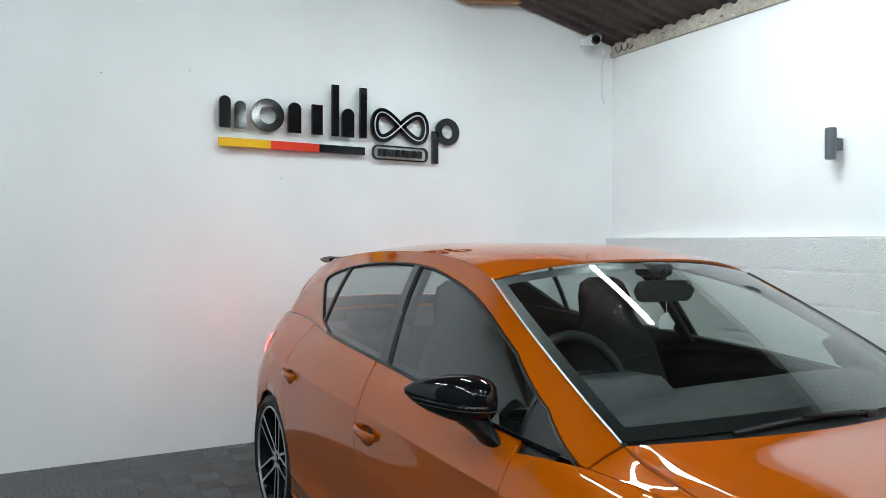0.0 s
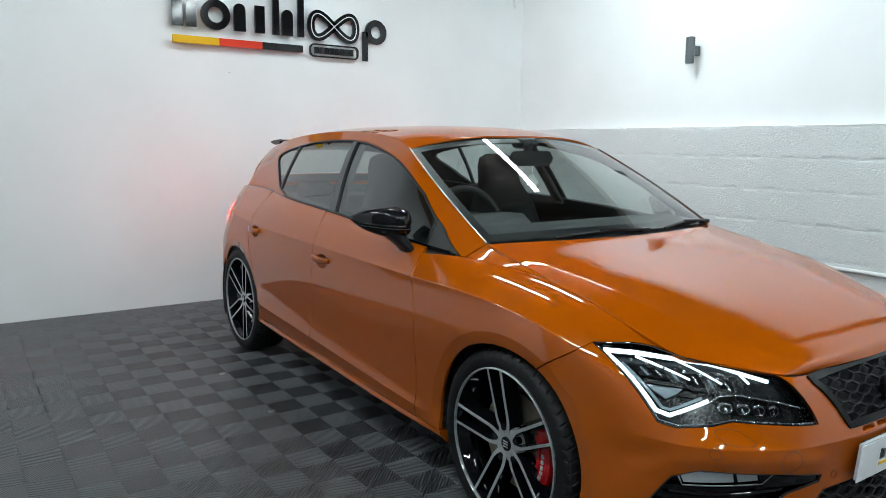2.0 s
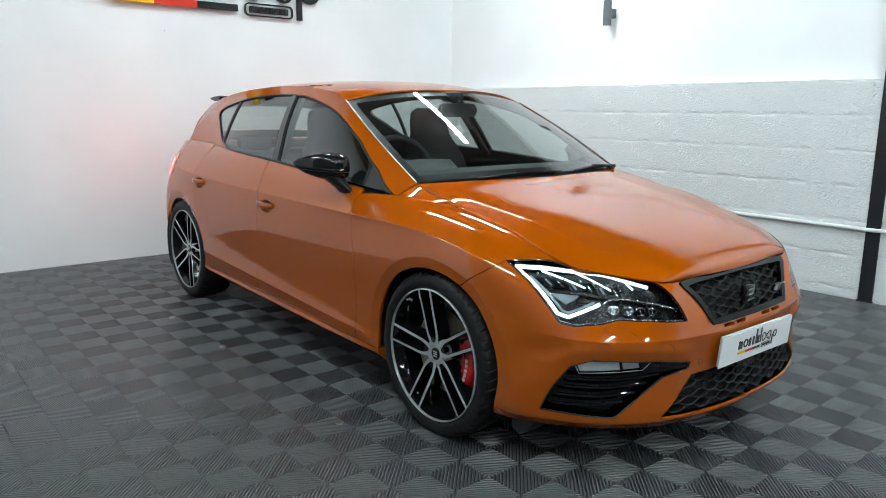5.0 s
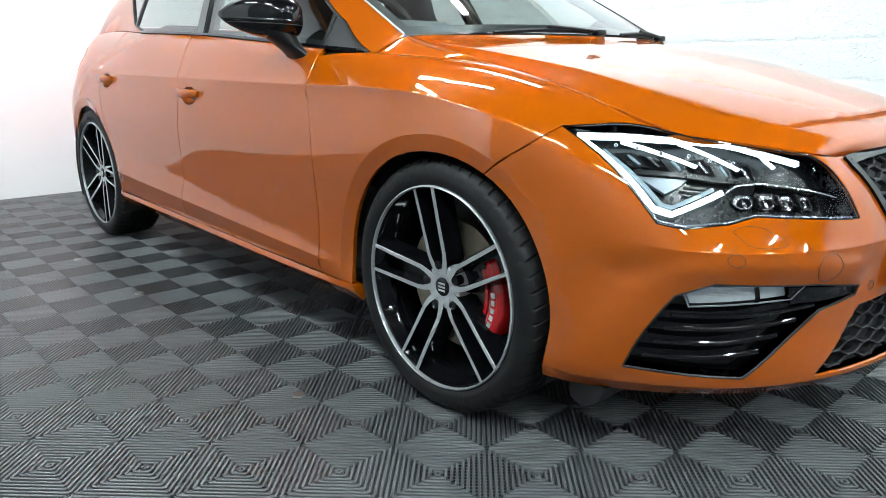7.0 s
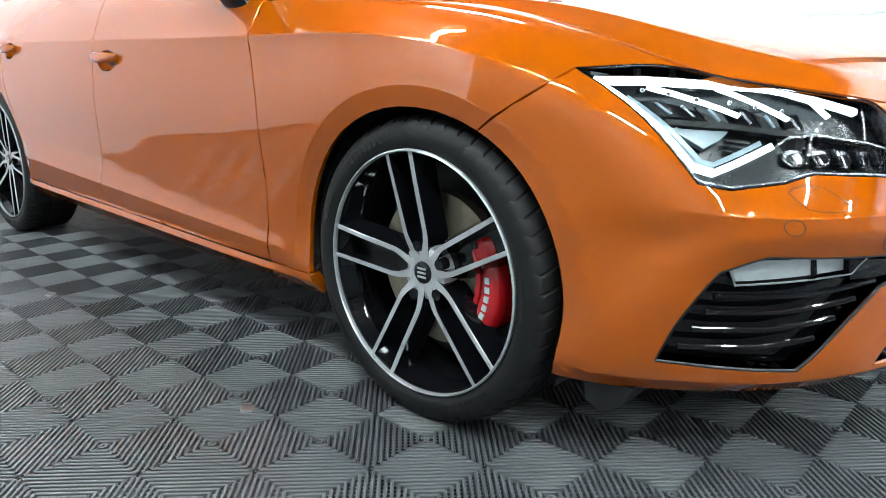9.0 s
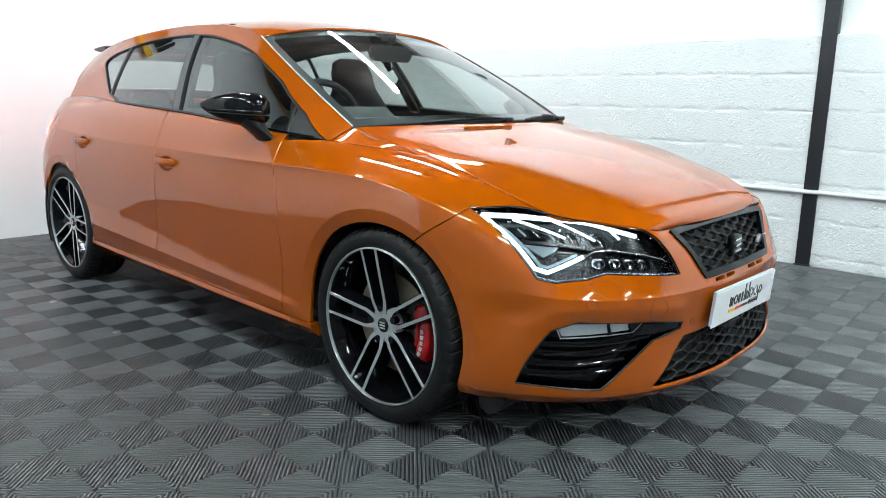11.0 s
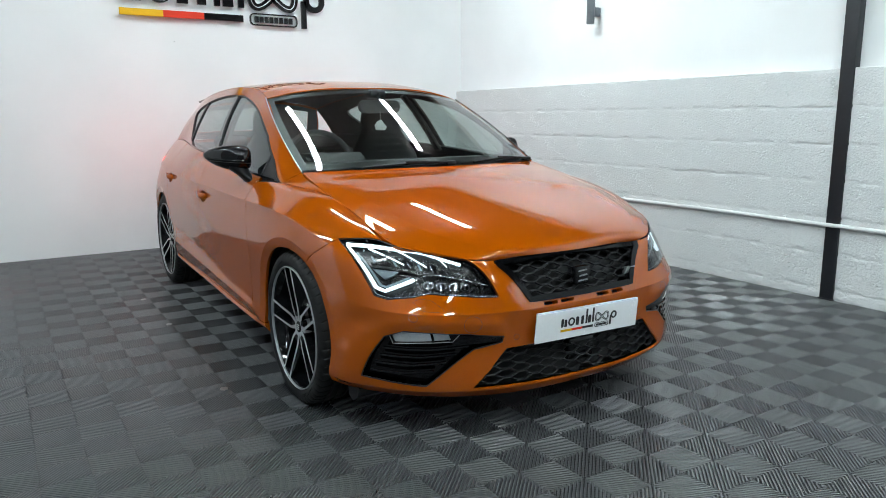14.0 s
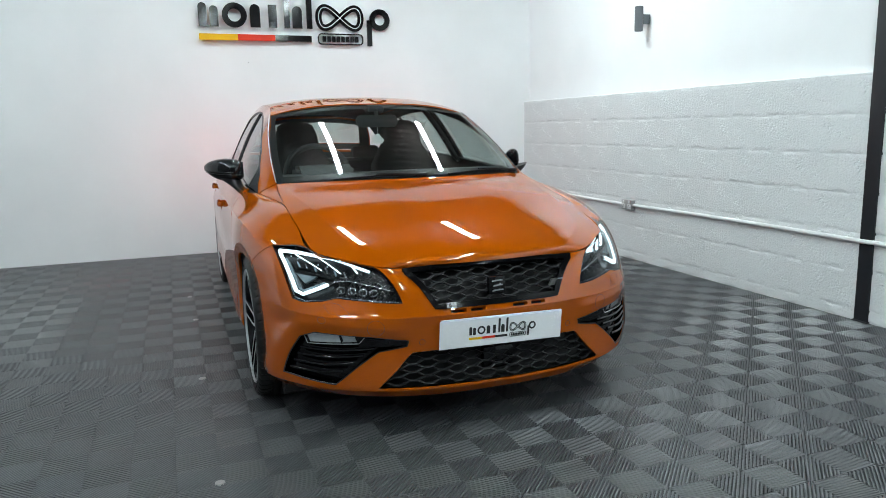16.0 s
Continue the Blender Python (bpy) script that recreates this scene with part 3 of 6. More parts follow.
def skin(name, f, loop, material, parent, holes=(), step=(.03, .03), out=(0, 0, 1), gap=0.0022, flange=0.014, lift=0.0, label="", hole_flange=None, back=0.0):
    """A sheet cut from the surface f along loop (and holes), with edges turned in. out: a way that its outer face looks."""
    step = np.array(step, float)
    loops = [dense(loop, step)] + [dense(h, step * 0.6) for h in holes]
    lo, hi = loops[0].min(0), loops[0].max(0)
    rows = np.arange(lo[1], hi[1], step[1])
    if f is shell:
        marks = np.concatenate([VK[[1, 4, 5]] + d for d in (-.004, .0, .004)])
        rows = np.sort(np.concatenate([[r for r in rows if np.min(np.abs(marks - r)) > step[1] * .4], marks[(marks > lo[1]) & (marks < hi[1])]]))
    g = np.stack(np.meshgrid(np.arange(lo[0], hi[0], step[0]), rows, indexing="ij"), -1).reshape(-1, 2)
    ok = inside(g, loops[0])
    for h in loops[1:]:
        ok &= ~inside(g, h)
    edge = np.concatenate(loops)
    g = g[ok]
    if f is hood:
        bs = np.linspace(lo[1] + .03, hi[1] - .03, 60)
        g = g[np.abs(np.abs(g[:, 0]) - hood_line(g[:, 1])) > .02]
        g = np.concatenate([g] + [np.stack([sg * (hood_line(bs) + d), bs], 1) for sg in (-1, 1) for d in (-.012, -.003, .003, .012)])
    if f is shell and np.max(step) < .04:
        extra = PRESSED * (np.sign(lo[0] + hi[0]) or 1, 1)
        extra = extra[(extra > lo).all(1) & (extra < hi).all(1)]
        if len(extra):
            extra = extra[inside(extra, loops[0])]
        for h in loops[1:]:
            extra = extra[~inside(extra, h)] if len(extra) else extra
        if len(extra):
            far = np.array([np.min(np.abs((extra - q) / step).max(1)) for q in g]) > .35
            near = np.array([np.min(np.abs((edge - q) / step).max(1)) for q in extra]) > .2
            g = np.concatenate([g[far], extra[near]])
            extra_n = near.sum()
        else:
            extra_n = 0
    else:
        extra_n = 0
    if len(g):
        near = np.array([np.min(np.abs((edge - q) / step).max(1)) for q in g])
        near[len(g) - extra_n:] = 1
        g = g[near > 0.45]
    pts = np.concatenate([edge, g])
    cons, at = [], 0
    for lp in loops:
        cons += [(at + i, at + (i + 1) % len(lp)) for i in range(len(lp))]
        at += len(lp)
    from_cdt = delaunay([Vector(q / step) for q in pts], cons, [], 0, 1e-6)
    uv = np.array([tuple(q) for q in from_cdt[0]]) * step
    tris = np.array([t for t in from_cdt[2] if len(t) == 3])
    mid = uv[tris].mean(1)
    ok = inside(mid, loops[0])
    for h in loops[1:]:
        ok &= ~inside(mid, h)
    tris = tris[ok]
    pos, nor = f(uv[:, 0], uv[:, 1]), normals_of(f, uv)
    if (nor @ np.array(out, float)).mean() < 0:
        nor = -nor
    fn = np.cross(pos[tris[:, 1]] - pos[tris[:, 0]], pos[tris[:, 2]] - pos[tris[:, 0]])
    flip = (fn * nor[tris[:, 0]]).sum(1) < 0
    tris[flip] = tris[flip][:, ::-1]
    pos = pos + nor * lift
    count = {}
    for t in tris:
        for a, b in ((t[0], t[1]), (t[1], t[2]), (t[2], t[0])):
            count[(a, b)] = 1
    rim = [(a, b) for a, b in count if (b, a) not in count]
    inward = np.zeros_like(pos)
    for a, b in rim:
        d = pos[b] - pos[a]
        w = np.cross(nor[a] + nor[b], d)
        w /= max(np.linalg.norm(w), 1e-9)
        inward[a] += w
        inward[b] += w
    ln = np.linalg.norm(inward, axis=1, keepdims=True)
    inward = inward / np.maximum(ln, 1e-9) * (ln > 0)
    pos = pos + inward * gap
    verts, vn, faces = list(pos), list(nor), [tuple(t) for t in tris]
    if flange:
        hole_pts = np.concatenate(loops[1:]) if len(loops) > 1 else np.zeros((0, 2))
        new_at = {}
        for a, b in rim:
            for k in (a, b):
                if k not in new_at:
                    deep = flange
                    if hole_flange and len(hole_pts) and np.min(np.abs(hole_pts - uv[k]).max(1)) < 1e-5:
                        deep = hole_flange
                    new_at[k] = len(verts)
                    verts += [pos[k], pos[k] - nor[k] * deep - inward[k] * 0.002]
                    vn += [-inward[k] * 0.85 + nor[k] * 0.5, -inward[k]]
            i, j = new_at[a], new_at[b]
            faces += [(j, i, i + 1), (j, i + 1, j + 1)]
    me = mesh_of(name, verts, faces, material, True, vn)
    return piece(name, me, parent, label)


def ribbon(f, path, width, lift, out=(0, 0, 1), thick=0.002, closed=False, step=0.02):
    """A flat band along a path of (u, v) on the surface f, as a bmesh."""
    path = dense(np.asarray(path, float), step, closed)
    p, n = f(path[:, 0], path[:, 1]), normals_of(f, path)
    if (n @ np.array(out, float)).mean() < 0:
        n = -n
    nxt, prv = (np.roll(p, -1, 0), np.roll(p, 1, 0)) if closed else (np.vstack([p[1:], p[-1:]]), np.vstack([p[:1], p[:-1]]))
    t = nxt - prv
    t /= np.linalg.norm(t, axis=1, keepdims=True)
    sideways = np.cross(n, t)
    bm = bmesh.new()
    rows = []
    for q, s, m in zip(p, sideways, n):
        rows.append([bm.verts.new(q + s * a * width / 2 + m * b) for a, b in ((-1, lift - thick), (-1, lift), (1, lift), (1, lift - thick))])
    for a, b in list(zip(rows, rows[1:])) + ([(rows[-1], rows[0])] if closed else []):
        for k in range(4):
            bm.faces.new((a[k], a[(k + 1) % 4], b[(k + 1) % 4], b[k]))
    if not closed:
        bm.faces.new(rows[0]), bm.faces.new(rows[-1][::-1])
    return bm


def wire(f, path, radius, lift, out=(0, 0, 1), sides=6, step=0.02, closed=False):
    """A round bead along a path of (u, v) on the surface f."""
    path = dense(np.asarray(path, float), step, closed)
    if closed:
        path = np.vstack([path, path[:1]])
    p, n = f(path[:, 0], path[:, 1]), normals_of(f, path)
    if (n @ np.array(out, float)).mean() < 0:
        n = -n
    return rod_bm([tuple(q) for q in p + n * lift], radius, sides)


from mathutils.geometry import delaunay_2d_cdt as delaunay  # noqa: E402

# ---- the car ----
car = thing("car", "glossy metallic orange five-door hatchback parked on black rubber tiles", "car")
FRONT_AXLE, REAR_AXLE, ARCH = 0.0, 2.631, 0.345
TOP = VK[6]


def arc(yc, a0, a1, n=18, r=ARCH):
    return [(yc + r * math.cos(radians(a)), 0.318 + r * math.sin(radians(a))) for a in np.linspace(a0, a1, n)]


def flipped(loop, s):
    return np.asarray(loop) * (s, 1)


LAMP_TIP, LAMP_LOW, LAMP_IN = (.788, .738), (.752, .558), (.383, .553)
lamp_low = on_front(*((.788 - .036 * k, .738 - .180 * k) for k in (.15, .3, .45, .6, .75, .9)), LAMP_LOW, (.720, .548), (.652, .557), (.605, .570), (.50, .562), LAMP_IN)
lamp_tip = on_front(LAMP_TIP)
hood_at = np.array([[UK[4], TOP]])          # where the hood line meets the lamp
lamp_top_in = np.array([[UK[3], TOP]])
arch_front = on_flank(*arc(FRONT_AXLE, 201, 117))
arch_over = on_flank(*arc(FRONT_AXLE, 117, -13.5))
door_line = on_flank((.56, .888), (.535, .80), (.50, .66), (.492, .45), (.50, .262))
mid_line = on_flank((1.478, .955), (1.452, .84), (1.438, .70), (1.455, .56), (1.475, .42), (1.49, .272))
rear_line = on_flank((2.37, .975), (2.41, .89), (2.40, .79), (2.36, .68), (2.30, .56), (2.25, .42), (2.215, .283))
arch_rear = on_flank(*arc(REAR_AXLE, 192, -11))
FOG = ((.800, .258), (.63, .236), (.475, .368), (.372, .386), (.366, .408), (.50, .428), (.69, .440), (.740, .415))
GRILLE = ((.368, .667), (.262, .524))
LOWER = ((.482, .226), (.352, .358))
fog_uv = on_front(*FOG)


def across(half):
    """A loop over both sides from half a loop that runs from the centre to the centre."""
    half = np.asarray(half)
    return np.vstack([half, flipped(half[::-1], -1)])


grille_half = on_front((.001, .674), GRILLE[0], GRILLE[1], (.001, .522))
grille_loop = across(grille_half)
lower_half = on_front((.001, .366), LOWER[1], (.415, .290), LOWER[0], (.25, .226), (.001, .226))
lower_loop = across(lower_half)
bumper_half = np.vstack([[[0.0005, 0]], [[UK[5], 0]], arch_front, lamp_tip, lamp_low, lamp_top_in, [[0.0005, TOP]]])
slots = [on_front(*((x + dx, z) for dx, z in ((-.030, .505), (.030, .505), (.030, .513), (-.030, .513)))) for x in (.09, .17)]
holes = [fog_uv, flipped(fog_uv, -1), grille_loop, lower_loop]
for s in slots:
    holes += [s, flipped(s, -1)]
skin("front_bumper", shell, across(bumper_half), M["paint"], car, holes, (.022, .016), (0, -1, 0.2), hole_flange=0.03)

def cup(y, z, ry=.062, rz=.030):
    return on_flank(*((y + ry * math.cos(a), z + rz * math.sin(a) - .004) for a in np.linspace(0, 2 * math.pi, 24, endpoint=False)))


cup_front, cup_rear = cup(1.335, .757), cup(2.285, .797)


def bowl(uv, depth):
    """A shallow dish behind a loop on the flank."""
    c = uv.mean(0)
    return lambda u, v: shell(u, v) - np.array([[1, 0, 0]]) * np.sign(u)[:, None] * (depth * np.clip(1 - ((((np.abs(u) - c[0]) / np.ptp(uv[:, 0])) * 2) ** 2 + (((v - c[1]) / np.ptp(uv[:, 1])) * 2) ** 2), 0, 1) ** .6)[:, None]


for sg in (-1, 1):
    o = (sg, 0, 0)
    fender = np.vstack([arch_over, on_flank((.338, .262)), door_line[::-1], [[np.interp(.36, _belt[:, 1], _belt_u), TOP]], [[UK[7], TOP]], [[UK[6], TOP]], [[UK[5], TOP]], hood_at, lamp_tip])
    skin("front_wing", shell, flipped(fender, sg), M["paint"], car, (), (.028, .022), o)
    skin("front_door", shell, flipped(np.vstack([door_line[::-1], [[u, TOP] for u in np.interp(np.linspace(.57, 1.48, 12), _belt[:, 1], _belt_u)], mid_line]), sg), M["paint"], car, (flipped(cup_front, sg),), (.035, .022), o, hole_flange=.001)
    skin("rear_door", shell, flipped(np.vstack([mid_line[::-1], [[u, TOP] for u in np.interp(np.linspace(1.50, 2.36, 10), _belt[:, 1], _belt_u)], rear_line]), sg), M["paint"], car, (flipped(cup_rear, sg),), (.035, .022), o, hole_flange=.001)
    for cup_uv, hy, hz in ((cup_front, 1.335, .762), (cup_rear, 2.285, .802)):
        handle = skin("door_handle", bowl(cup_uv, .026), flipped(cup_uv, sg), M["paint"], car, (), (.012, .008), o, gap=0, flange=0)
        hp = shell(*on_flank((hy - .085, hz), (hy - .055, hz), (hy, hz), (hy + .06, hz + .002), (hy + .095, hz + .004)).T) * (sg, 1, 1)
        hp[:, 0] += sg * np.array([.004, .021, .026, .020, .006])
        fine = hermite(np.arange(5), hp, np.linspace(0, 4, 15))
        grip = bmesh.new()
        rows = []
        for k, q in enumerate(fine):
            w = .0155 * (1 - .35 * abs(k / 7 - 1) ** 4)
            rows.append([grip.verts.new(q + np.array([sg * .0065 * math.cos(a), 0, w * math.sin(a)])) for a in np.linspace(0, 2 * math.pi, 12, endpoint=False)])
        for a, b in zip(rows, rows[1:]):
            for k in range(12):
                grip.faces.new((a[k], a[(k + 1) % 12], b[(k + 1) % 12], b[k]))
        grip.faces.new(rows[0]), grip.faces.new(rows[-1])
        part("grip", grip, M["paint"], handle, smooth=True)
    sill = np.vstack([on_flank((.336, .262)), on_flank(*((y, door_foot(y) - .002) for y in np.linspace(.52, 2.2, 16))), on_flank((2.285, .280)), on_flank((2.30, .218)), [[np.interp(1.0, [0, 2], [UK[7], UK[9]]), 0]], on_flank((.33, .204))])
    skin("sill", shell, flipped(sill, sg), M["paint"], car, (), (.039, .010), o, flange=0.03)
    tail_hole = on_flank((2.99, .90), (3.10, .885), (3.17, .80), (3.08, .79), (3.0, .83))
    quarter = np.vstack([rear_line[::-1], [[u, TOP] for u in np.linspace(np.interp(2.38, _belt[:, 1], _belt_u), U_END - .001, 20)], [[U_END - .001, 0]], on_flank((2.975, .232)), arch_rear[::-1], ])
    skin("rear_quarter", shell, flipped(quarter, sg), M["paint"], car, (), (.035, .025), o)
    skin("tail_lamp", shell, flipped(tail_hole, sg), M["tail"], car, (), (.02, .02), o, flange=0.004, lift=0.005, label="lit red tail lamp")
    rear_lamp = [(UK[13] - .06, .55), (UK[13] + .20, .55), (UK[13] + .20, .68), (UK[13] - .06, .69)]
    skin("tail_lamp", shell, flipped(rear_lamp, sg), M["tail"], car, (), (.03, .03), (sg * .3, 1, 0), flange=0.004, lift=0.005, label="lit red tail lamp")

skin("hood", hood, [(-1, 0), (1, 0)] + [(1, b) for b in np.linspace(.05, 1, 12)] + [(a, 1) for a in np.linspace(.9, -.9, 13)] + [(-1, b) for b in np.linspace(1, .05, 12)], M["paint"], car, (), (.035, .022), (0, 0, 1))
skin("roof", roof, [(-1, 0)] + [(a, 0) for a in np.linspace(-.9, 1, 14)] + [(1, 1), (-1, 1)], M["paint"], car, (), (.04, .02), (0, 0, 1), flange=.007)
skin("tailgate", hatch, [(-1, 0), (1, 0), (1, 1), (-1, 1)], M["paint"], car, ([(-.84, .14), (.84, .14), (.84, .80), (-.84, .80)],), (.06, .05), (0, 1, 0))
skin("rear_window", hatch, [(-.84, .14), (.84, .14), (.84, .80), (-.84, .80)], M["side_glass"], car, (), (.06, .05), (0, 1, 0), flange=0, lift=-.004)

# glasshouse
DLO = [(.385, .897), (.545, .984), (.735, 1.096), (.985, 1.213), (1.195, 1.270), (1.41, 1.308), (1.60, 1.320), (1.85, 1.319), (2.06, 1.309), (2.25, 1.288), (2.42, 1.262), (2.515, 1.240), (2.545, 1.215), (2.520, 1.185), (2.345, 1.082), (2.27, 1.040), (2.18, 1.022)]
dlo = on_side(*DLO)
dlo = np.vstack([dlo, [(y, .004) for y in np.linspace(2.08, .42, 24)]])
pillar = np.vstack([[(y, 0) for y in np.linspace(.36, 2.95, 34)], [(y, 1) for y in np.linspace(2.95, .34, 40)]])


def shrunk(loop, d):
    """A loop of (y, w) drawn in by about d metres."""
    p = side(loop[:, 0], loop[:, 1])[:, 1:]
    t = np.roll(p, -1, 0) - np.roll(p, 1, 0)
    t /= np.linalg.norm(t, axis=1, keepdims=True)
    n = np.stack([-t[:, 1], t[:, 0]], 1)
    if ((p.mean(0) - p) * n).sum() < 0:
        n = -n
    q = p + n * d
    return solve_uv(side, q, [1, 2], loop)


frame_in = shrunk(dlo, .0055)


def pane_loop(y0b, y0t, y1b, y1t, base):
    """The part of a window opening between two slanted lines (length at the bottom and top)."""
    loop = dense(base, np.array((.02, .05)))
    z = side(loop[:, 0], loop[:, 1])[:, 2]
    f = (z - .95) / .38
    lo, hi = y0b + (y0t - y0b) * f, y1b + (y1t - y1b) * f
    out = []
    for i in range(len(loop)):
        a, b = loop[i], loop[(i + 1) % len(loop)]
        j = (i + 1) % len(loop)
        ins = lo[i] <= a[0] <= hi[i]
        insj = lo[j] <= b[0] <= hi[j]
        if ins:
            out.append(a)
        if ins != insj:
            lim = lo if (a[0] < lo[i] or b[0] < lo[j]) else hi
            k = (lim[i] - a[0]) / ((b[0] - a[0]) - (lim[j] - lim[i]))
            out.append(a + (b - a) * k)
    return np.array(out)


front_pane = pane_loop(.600, .660, 1.378, 1.508, frame_in)
rear_pane = pane_loop(1.455, 1.566, 2.230, 2.230, frame_in)
pillar_pane = pane_loop(1.386, 1.516, 1.447, 1.558, frame_in)
quarter_pane = pane_loop(2.252, 2.252, 3.0, 3.0, frame_in)
mirror_pane = pane_loop(0, 0, .585, .645, frame_in)
for sg in (-1, 1):
    fs, o = sider(sg), (sg, 0, 0)
    skin("body_side", fs, pillar, M["paint"], car, (dlo,), (.035, .05), o, flange=0.007, hole_flange=.003)
    wedge = [(y, 0) for y in np.linspace(.006, .355, 12)] + [(y, 1) for y in np.linspace(.335, .006, 12)]
    skin("wing_top", fs, wedge, M["paint"], car, (), (.03, .12), o)
    skin("window_surround", fs, dlo, M["satin_black"], car, (front_pane, rear_pane, quarter_pane, mirror_pane), (.03, .06), o, gap=0.001, lift=0.002, label="satin black window surround")
    skin("front_door_window", fs, front_pane, M["side_glass"], car, (), (.04, .08), o, gap=-0.002, flange=0, lift=-0.005, label="tinted door glass")
    skin("rear_door_window", fs, rear_pane, M["side_glass"], car, (), (.04, .08), o, gap=-0.002, flange=0, lift=-0.005, label="tinted door glass")
    skin("quarter_window", fs, quarter_pane, M["side_glass"], car, (), (.04, .08), o, gap=-0.002, flange=0, lift=-0.005, label="tinted quarter glass")
    skin("mirror_sail", fs, mirror_pane, M["trim"], car, (), (.03, .06), o, gap=-0.002, flange=0.01, lift=-0.002, label="black plastic sail panel")
    skin("pillar_cover", fs, pillar_pane, M["pillar_gloss"], car, (), (.03, .06), o, gap=0, flange=.003, lift=.0045, label="gloss black door pillar cover")
    part("belt_lining", ribbon(fs, [(y, -.01) for y in np.linspace(.46, 2.90, 40)], .075, -.014, o, thick=.014), M["cabin"], car)
    part("belt_strip", ribbon(fs, [(y, .012) for y in np.linspace(.44, 2.12, 40)], .009, .005, o, thick=.008), M["gloss_black"], car, "gloss black belt strip", True)
    part("door_frame_seal", wire(fs, frame_in, .0014, .002, o, closed=True), M["trim"], car)

glass_edge = [(-1, 0)] + [(a, 0) for a in np.linspace(-.9, .9, 13)] + [(1, 0), (1, .5), (1, 1)] + [(a, 1) for a in np.linspace(.9, -.9, 13)] + [(-1, 1), (-1, .5)]
frit = [(a * .935, .075 + b * .86) for a, b in glass_edge]
skin("windscreen", screen, glass_edge, M["windscreen"], car, (), (.03, .02), (0, -1, 1), gap=0.003, flange=0, label="clear laminated windscreen")
skin("windscreen_border", screen, glass_edge, M["satin_black"], car, (frit,), (.05, .03), (0, -1, 1), gap=0.005, flange=0, lift=-.003)
# driver's side seal is silver to imitate the light reflected along it
for sg in (-1, 1):
    part("screen_trim", wire(screen, [(sg * 1.0, b) for b in np.linspace(0.0, 1, 16)], .0027, .003, (0, -1, 1), step=.1), M["silver"] if sg < 0 else M["satin_black"], car, "screen edge seal coloured silver for the light it catches" if sg < 0 else "black screen edge strip", True)
part("scuttle", ribbon(screen, [(a, -.012) for a in np.linspace(-.97, .97, 30)], .05, -.012, (0, -1, 1), thick=.01), M["trim"], car, "black plastic scuttle below the screen")

# ---- lamps, grilles, plate ----
def patch(name, outline, material, parent, sg=1, lift=0.0, flange=0.004, step=(.012, .012), label="", gap=0.0):
    """A small piece on the front of the body, given by half-width and height."""
    return skin(name, shell, flipped(on_front(*outline), sg), material, parent, (), step, (0, -1, .1), gap=gap, flange=flange, lift=lift, label=label)


def strip(outline, sg, width, lift, thick):
    outline = dense(np.array(outline, float), np.array((.02, .02)), False)
    return ribbon(shell, flipped(on_front(*outline), sg), width, lift, (0, -1, .1), thick=thick, step=.012)


